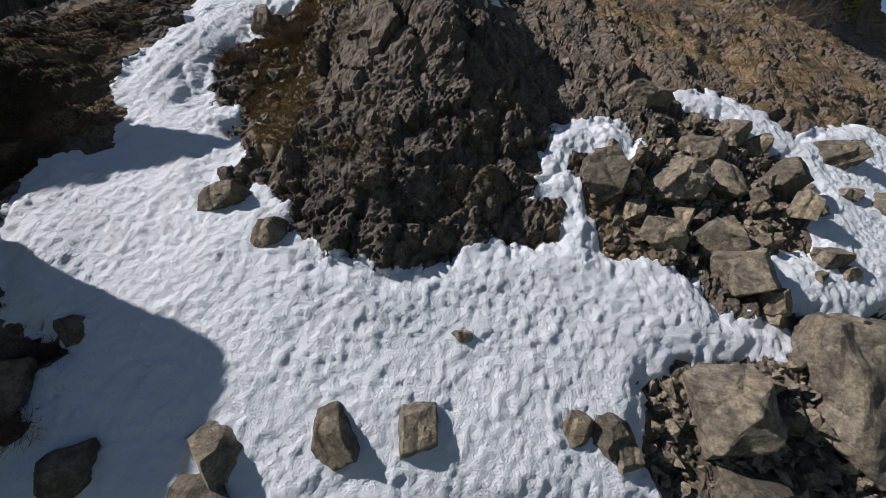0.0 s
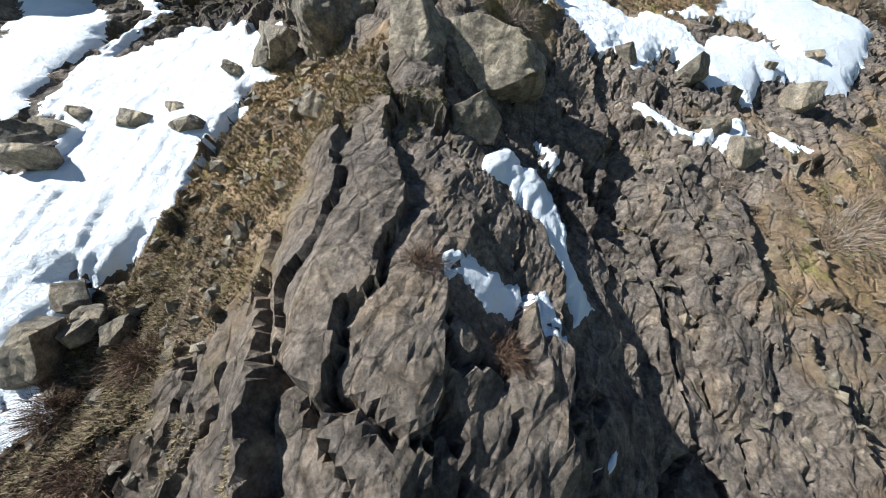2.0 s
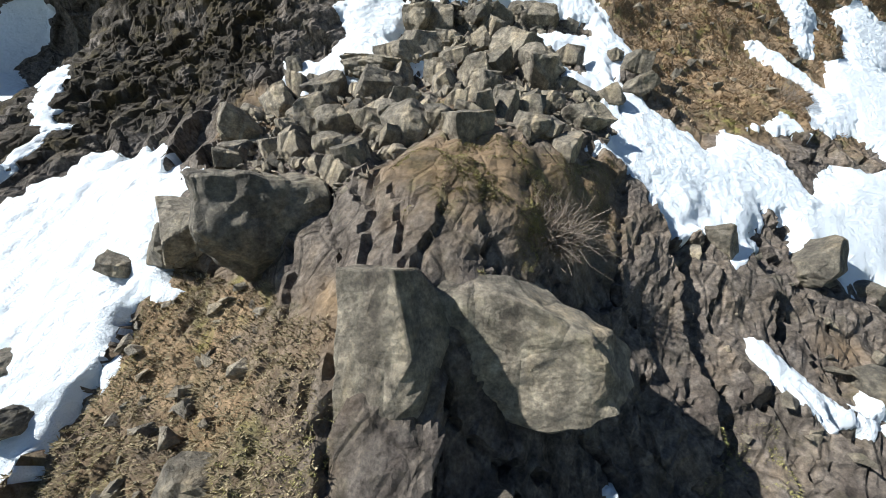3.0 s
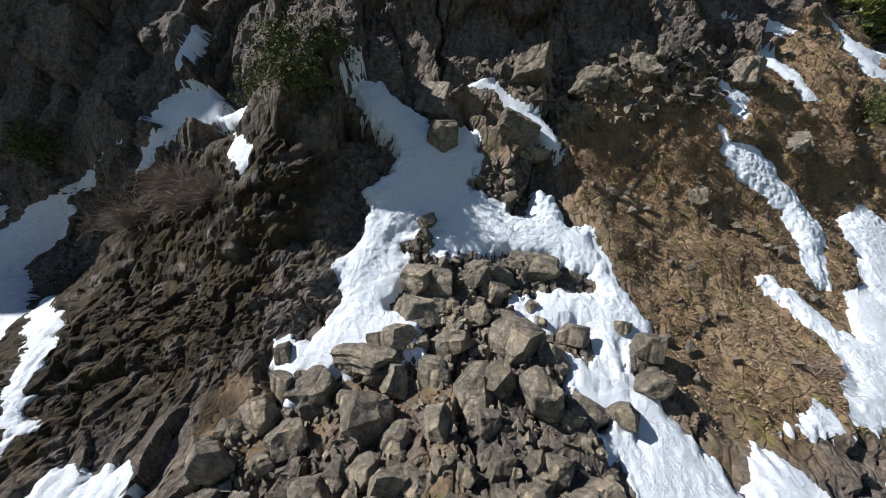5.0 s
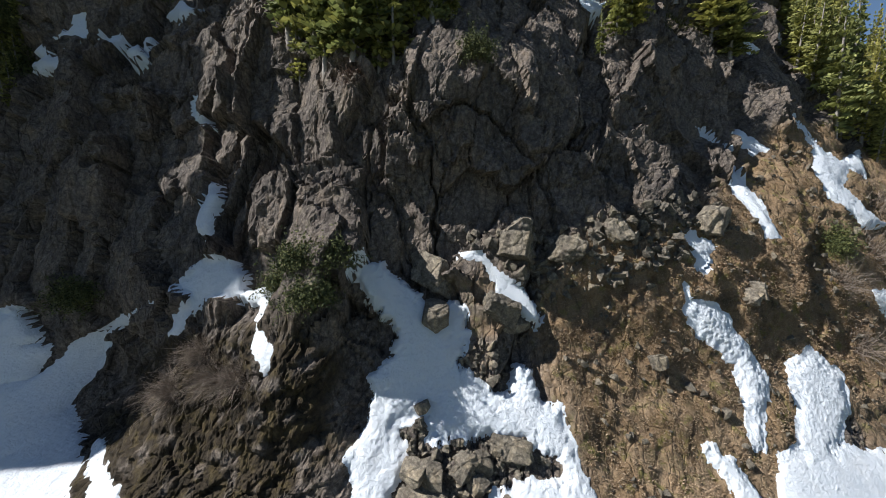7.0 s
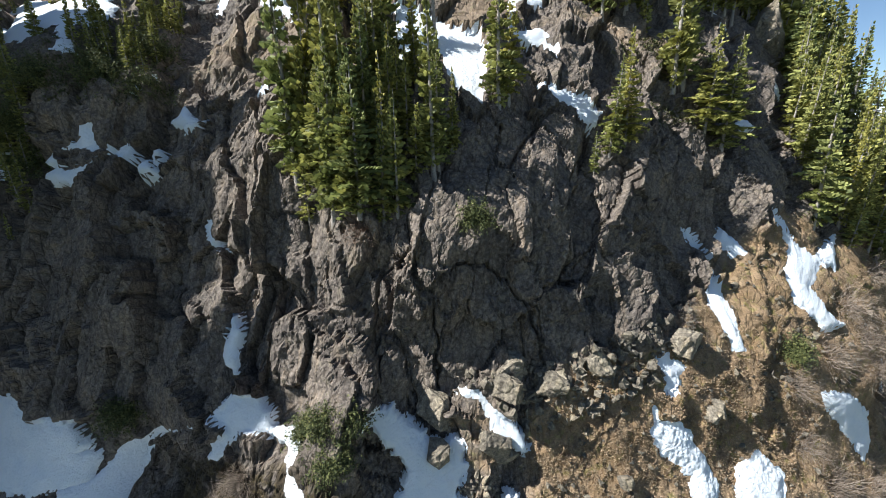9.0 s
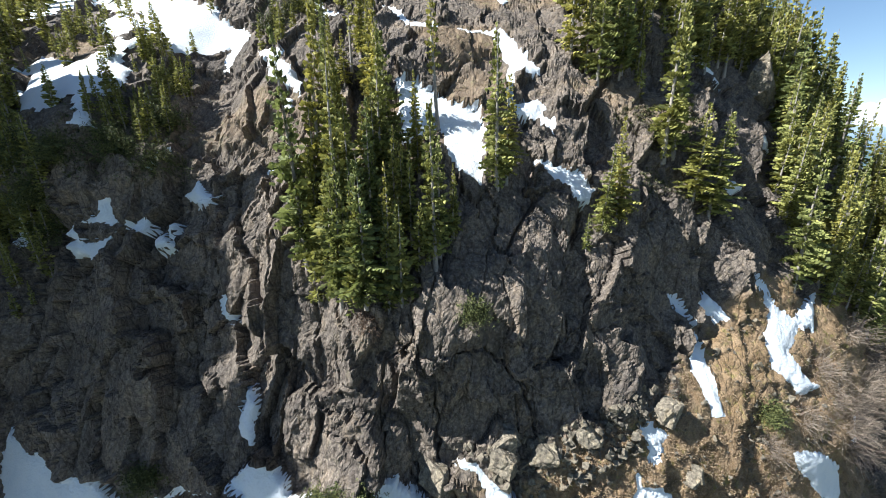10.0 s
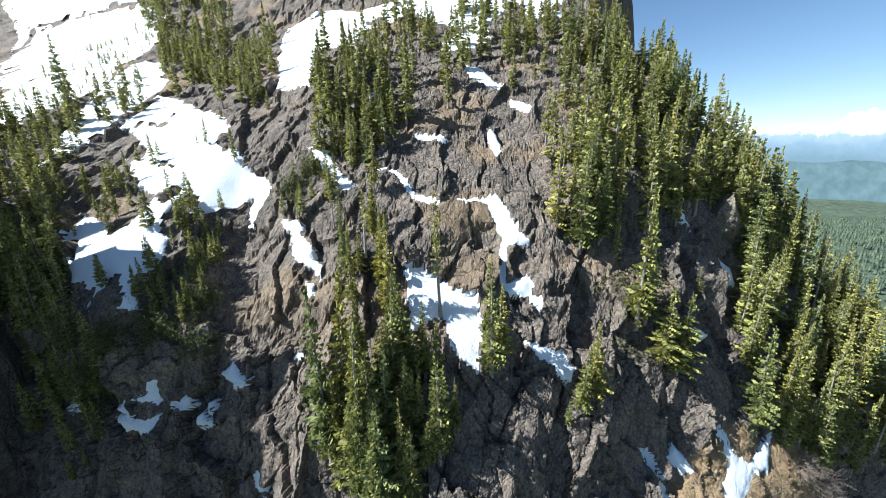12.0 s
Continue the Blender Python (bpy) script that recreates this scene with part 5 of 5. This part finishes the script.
build_tufts("ledge_grass", [[(-11.5, 16.7), (-7.1, 18.5), (-2.5, 20.9), (-5.3, 24.2), (-7.8, 23.2), (-11.2, 21.7), (-9.2, 14.8), (-7.3, 11.6), (-5.3, 11.2), (-4.6, 12.7), (-6.7, 14.2)], [(-7.7, 10.3), (-5.6, 13.1), (-0.3, 14.3), (3.9, 9.9), (1.3, 7.3), (-2.5, 8.6), (-5.2, 10.2)], [(-11, 19.5), (-11, 25.9), (-7.4, 29.9), (-5.2, 28.6), (-7.2, 22.9), (-7.7, 18.8)]], 22000, 0.12, STRAW, "ochre grass tufts along the ledges of the rock rib", -1.0, 0.12)


def shrub_mesh(rng, w, h, twigs, mat, leafy):
    V, F = [], []
    for i in range(twigs):
        a, up = rng.uniform(0, 6.28), rng.uniform(0.15, 1.0)
        way = np.array((math.cos(a) * (1.15 - up), math.sin(a) * (1.15 - up) - 0.25, up))
        q = np.array((math.cos(a), math.sin(a), 0)) * 0.12 * w * rng.random()
        ln = rng.uniform(0.5, 1.0)
        th = 0.006 + 0.0014 * (w + h)
        for k in range(4):
            nxt = q + way * np.array((w * 0.55, w * 0.55, h * 0.85)) * ln / 4 + rng.normal(size=3) * 0.05 * w
            side = np.cross(way, rng.normal(size=3))
            side = side / (np.linalg.norm(side) + 1e-6) * th * (1 - k / 5)
            n = len(V)
            V += [q - side, q + side, nxt + side * 0.7, nxt - side * 0.7]
            F.append((n, n + 1, n + 2, n + 3))
            if leafy and k > 0:
                leaf = 0.03 + 0.008 * w
                for _ in range(9):
                    d, e = rng.normal(size=3) * leaf, rng.normal(size=3) * leaf
                    nxt = nxt + rng.normal(size=3) * 0.02 * w
                    n = len(V)
                    V += [nxt, nxt + d, nxt + d + e, nxt + e]
                    F.append((n, n + 1, n + 2, n + 3))
            q = nxt
            way = way + np.array((0, -0.05, -0.12))
    return mesh_of("shrub", np.array(V), np.array(F), (mat,), False)


def shrub(x, z, w, h, mat, label, twigs=160, leafy=False):
    ob = part("shrub", shrub_mesh(rock_rng, w, h, twigs, mat, leafy))
    ob.location = ground_point(x, z) + Vector((0, 0.1, -0.35 * h))
    tagged(ob, label, "shrub", "shrubs")


BARE = "leafless grey shrub with arching twigs on the turf"
for x, z, w, h in ((2.6, 35.9, 3.0, 2.6), (16.4, 25.1, 4.2, 3.0), (20.0, 40.6, 4.1, 3.6), (28.2, 65.0, 4.4, 3.7), (64.5, 66.3, 9, 6), (62.0, 57.7, 9, 8), (56, 60, 7, 6), (70, 58, 9, 7)):
    shrub(x, z, w, h, TWIG, BARE, 420)
for x, z in ((-20.3, 51.9), (-24.5, 50.5), (-17.5, 52.5), (-22.5, 53.5)):
    shrub(x, z, 5.5, 3.6, TWIG, "tangled leafless thicket on the rock shoulder", 900)
for x, z, w, h in ((54.8, 64.3, 9.4, 8.6), (66.0, 58.2, 11.2, 10.3), (81.6, 47.2, 13.2, 13.2), (49.6, 59.6, 8.1, 7.3), (58.4, 56.3, 9.6, 8.7), (74.8, 43.2, 12.3, 11.3), (60.9, 51.8, 9.0, 8.1), (70.3, 39.8, 12.3, 10.4), (47.0, 45.1, 9.2, 7.7), (55.4, 42.1, 10.6, 9.0), (61.5, 39.5, 10.2, 9.3), (43.3, 56.8, 7.0, 6.2), (70.9, 62.3, 9.8, 8.8), (43.9, 49.6, 6.2, 5.4), (18.7, 25.7, 5.6, 4.0), (22.6, 26.1, 4.3, 3.2), (28.1, 25.5, 3.8, 3.0), (2.3, 36.1, 2.8, 2.5), (15.2, 27.0, 2.4, 2.6), (14.4, 26.0, 2.0, 2.0), (11.6, 27.3, 1.8, 1.4)):
    shrub(x, z, w, h, TWIG, "leafless pale shrub with fine straggling twigs", 420)
# heather bushes
for x, z, w, h in ((-1.5, 27.0, 1.6, 1.4), (0.5, 24.8, 1.6, 1.2), (-14.7, 19.8, 3.6, 2.6), (-10.8, 21.4, 3.0, 2.2), (-10.7, 23.7, 2.5, 2.0), (-13.2, 22.3, 2.6, 2.0), (-15.7, 5.3, 2.4, 2.0), (-14.8, 3.4, 2.0, 1.6), (-10, 78.5, 4.3, 4.0)):
    shrub(x, z, w, h, RUSSET, "rounded russet heather bush", 1100)
for x, z, w, h in ((-12.1, 60.1, 4.5, 3.8), (-14.8, 59.2, 3.8, 3.2), (-9.8, 60.6, 3.6, 3.2), (-11.0, 57.8, 4.0, 3.0), (43.6, 60.3, 4.2, 5.0), (-33.1, 118.1, 7, 6), (-30, 121, 6, 6), (-39.1, 57.4, 4.5, 4.0), (-48.1, 97.8, 7, 6), (-51, 100, 6, 6), (-58.6, 91.8, 6, 7), (-60, 86, 6, 7), (-48.6, 107.3, 6, 5), (-44, 100.5, 6, 5), (2, 79, 3.5, 4), (-42, 95, 6, 6), (-62, 97, 7, 7), (-55, 97, 6, 5)):
    shrub(x, z, w, h, JUNIPER, "dense dark green evergreen shrub on a ledge", 300, True)


# ---- the valley and the distance ----
WOODS = make_plain("valley_forest", (0.05, 0.07, 0.04), spread=0.7, scale=0.03)
LAKE, lake_nt, lake_b = material("lake_water")
lake_b.inputs["Base Color"].default_value = (0.05, 0.16, 0.30, 1)
lake_b.inputs["Roughness"].default_value = 0.12


def build_valley():
    xs, ys = steps((-2600, 0, 130), (0, 1600, 40), (1600, 4800, 130)), steps((-1500, 0, 120), (0, 1600, 40), (1600, 4900, 130))
    X, Y = np.meshgrid(xs, ys)
    Z = valley_height(X, Y)
    n, k = X.shape
    idx = np.arange(n * k).reshape(n, k)
    F = np.stack([idx[:-1, :-1], idx[:-1, 1:], idx[1:, 1:], idx[1:, :-1]], -1).reshape(-1, 4)
    me = mesh_of("valley_floor", np.stack([X, Y, Z], -1).reshape(-1, 3), F, (WOODS,))
    tagged(part("valley_floor", me), "wide wooded valley floor far below", "valley", kind="structure")


def far_backdrop():
    m, nt, b = material("far_range_painted_haze")
    place_node(nt)
    sep = nt.nodes.new("ShaderNodeSeparateXYZ")
    nt.links.new(nt.nodes["place"].outputs["Object"], sep.inputs[0])
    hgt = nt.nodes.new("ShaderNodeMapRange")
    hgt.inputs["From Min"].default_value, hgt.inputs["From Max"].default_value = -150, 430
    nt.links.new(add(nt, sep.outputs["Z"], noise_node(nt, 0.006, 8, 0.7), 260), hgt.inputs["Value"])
    # blue haze is painted into these colours, and the sheet glows with them
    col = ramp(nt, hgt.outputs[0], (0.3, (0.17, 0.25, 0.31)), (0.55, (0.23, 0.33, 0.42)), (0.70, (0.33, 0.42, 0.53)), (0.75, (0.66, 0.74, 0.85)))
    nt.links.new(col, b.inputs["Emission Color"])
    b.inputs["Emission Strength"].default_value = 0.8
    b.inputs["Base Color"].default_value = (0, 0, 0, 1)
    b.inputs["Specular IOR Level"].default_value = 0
    xs = np.linspace(-1500, 4600, 300)
    crest = 215 + 190 * fbm(xs * 0.003, 0 * xs, 0 * xs, 6, 5) + 90 * np.abs(fbm(xs * 0.012, 0 * xs, 0 * xs, 3, 6))
    ys = 4300 - 0.00012 * (xs - 1500) ** 2
    rows = [np.stack([xs, ys, -400 + 0 * xs], -1), np.stack([xs, ys, -100 + 0 * xs], -1), np.stack([xs, ys + 40, crest - 60], -1), np.stack([xs, ys + 60, crest], -1)]
    P = np.concatenate(rows)
    idx = np.arange(1200).reshape(4, 300)
    F = np.stack([idx[:-1, :-1], idx[:-1, 1:], idx[1:, 1:], idx[1:, :-1]], -1).reshape(-1, 4)
    tagged(part("backdrop_range", mesh_of("backdrop_range", P, F, (m,))), "snow-capped range on the horizon, a glowing sheet with painted haze", "mountains", kind="structure")


def mid_hills():
    m, nt, b = material("wooded_hills_painted_haze")
    place_node(nt)
    # the haze is in the colour itself, given off as emission over a black base
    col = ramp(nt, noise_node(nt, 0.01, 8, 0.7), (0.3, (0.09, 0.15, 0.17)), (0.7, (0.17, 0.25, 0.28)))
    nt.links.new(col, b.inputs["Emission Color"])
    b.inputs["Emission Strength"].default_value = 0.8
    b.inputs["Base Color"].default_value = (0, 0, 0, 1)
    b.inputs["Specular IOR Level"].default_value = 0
    xs = np.linspace(-800, 4200, 240)
    crest = -70 + 60 * fbm(xs * 0.0016, 0 * xs, 0 * xs, 5, 15)
    rows = [np.stack([xs, 2600 + 0 * xs, -400 + 0 * xs], -1), np.stack([xs, 2620 + 0 * xs, crest - 60], -1), np.stack([xs, 2660 + 0 * xs, crest], -1)]
    idx = np.arange(720).reshape(3, 240)
    F = np.stack([idx[:-1, :-1], idx[:-1, 1:], idx[1:, 1:], idx[1:, :-1]], -1).reshape(-1, 4)
    tagged(part("backdrop_hills", mesh_of("backdrop_hills", np.concatenate(rows), F, (m,))), "wooded hills, a glowing sheet with blue-grey haze painted in", "hills", kind="structure")


def valley_height(x, y):
    return -150 + 60 * fbm(x * 0.002, y * 0.002, 0 * x, 4, 8) - 40 * smooth(300, 900, x) + 10 * fbm(x * 0.03, y * 0.03, 0 * x, 2, 28) - 120 * smooth(900, 2200, y)


def valley_woods():
    r = np.random.default_rng(31)
    x, y = 130 + 2300 * r.random(14000) ** 1.5, 150 + 1900 * r.random(14000) ** 1.5
    ok = np.hypot((x - 480) / 110, (y - 400) / 60) > 1
    x, y = x[ok], y[ok]
    z = valley_height(x, y)
    n, V, F = 0, [], []
    for a, b, c in zip(x, y, z):
        h = r.uniform(14, 26)
        for lo, hi, w in ((0.1, 0.55, 0.2), (0.35, 0.8, 0.15), (0.6, 1.0, 0.1)):
            ring = [(a + w * h * r.uniform(0.7, 1.2) * math.cos(t), b + w * h * r.uniform(0.7, 1.2) * math.sin(t), c + lo * h) for t in (0.3, 1.5, 2.8, 4.1, 5.3)]
            V += ring + [(a, b, c + hi * h)]
            F += [(n + k, n + (k + 1) % 5, n + 5) for k in range(5)]
            n += 6
    tagged(part("valley_woods", mesh_of("valley_woods", np.array(V), np.array(F), (make_blades("valley_conifers", (0.03, 0.045, 0.028), (0.06, 0.085, 0.05), (0.1, 0.125, 0.07)),), False)), "conifer forest on the valley floor", "woods", kind="stuff")


def lake():
    a = np.linspace(0, 2 * math.pi, 60, endpoint=False)
    ring = np.stack([480 + 110 * np.cos(a) * (1 + 0.15 * np.sin(3 * a)), 400 + 60 * np.sin(a), 0 * a], -1)
    ring[:, 2] = float(np.max(valley_height(ring[:, 0], ring[:, 1]))) + 1
    V = np.concatenate([ring, [[480, 400, ring[0, 2]]]])
    F = np.array([(i, (i + 1) % 60, 60) for i in range(60)])
    tagged(part("lake", mesh_of("lake", V, F, (LAKE,))), "small blue lake among the valley forest", "lake", kind="structure")


build_valley()
far_backdrop()
mid_hills()
valley_woods()
lake()
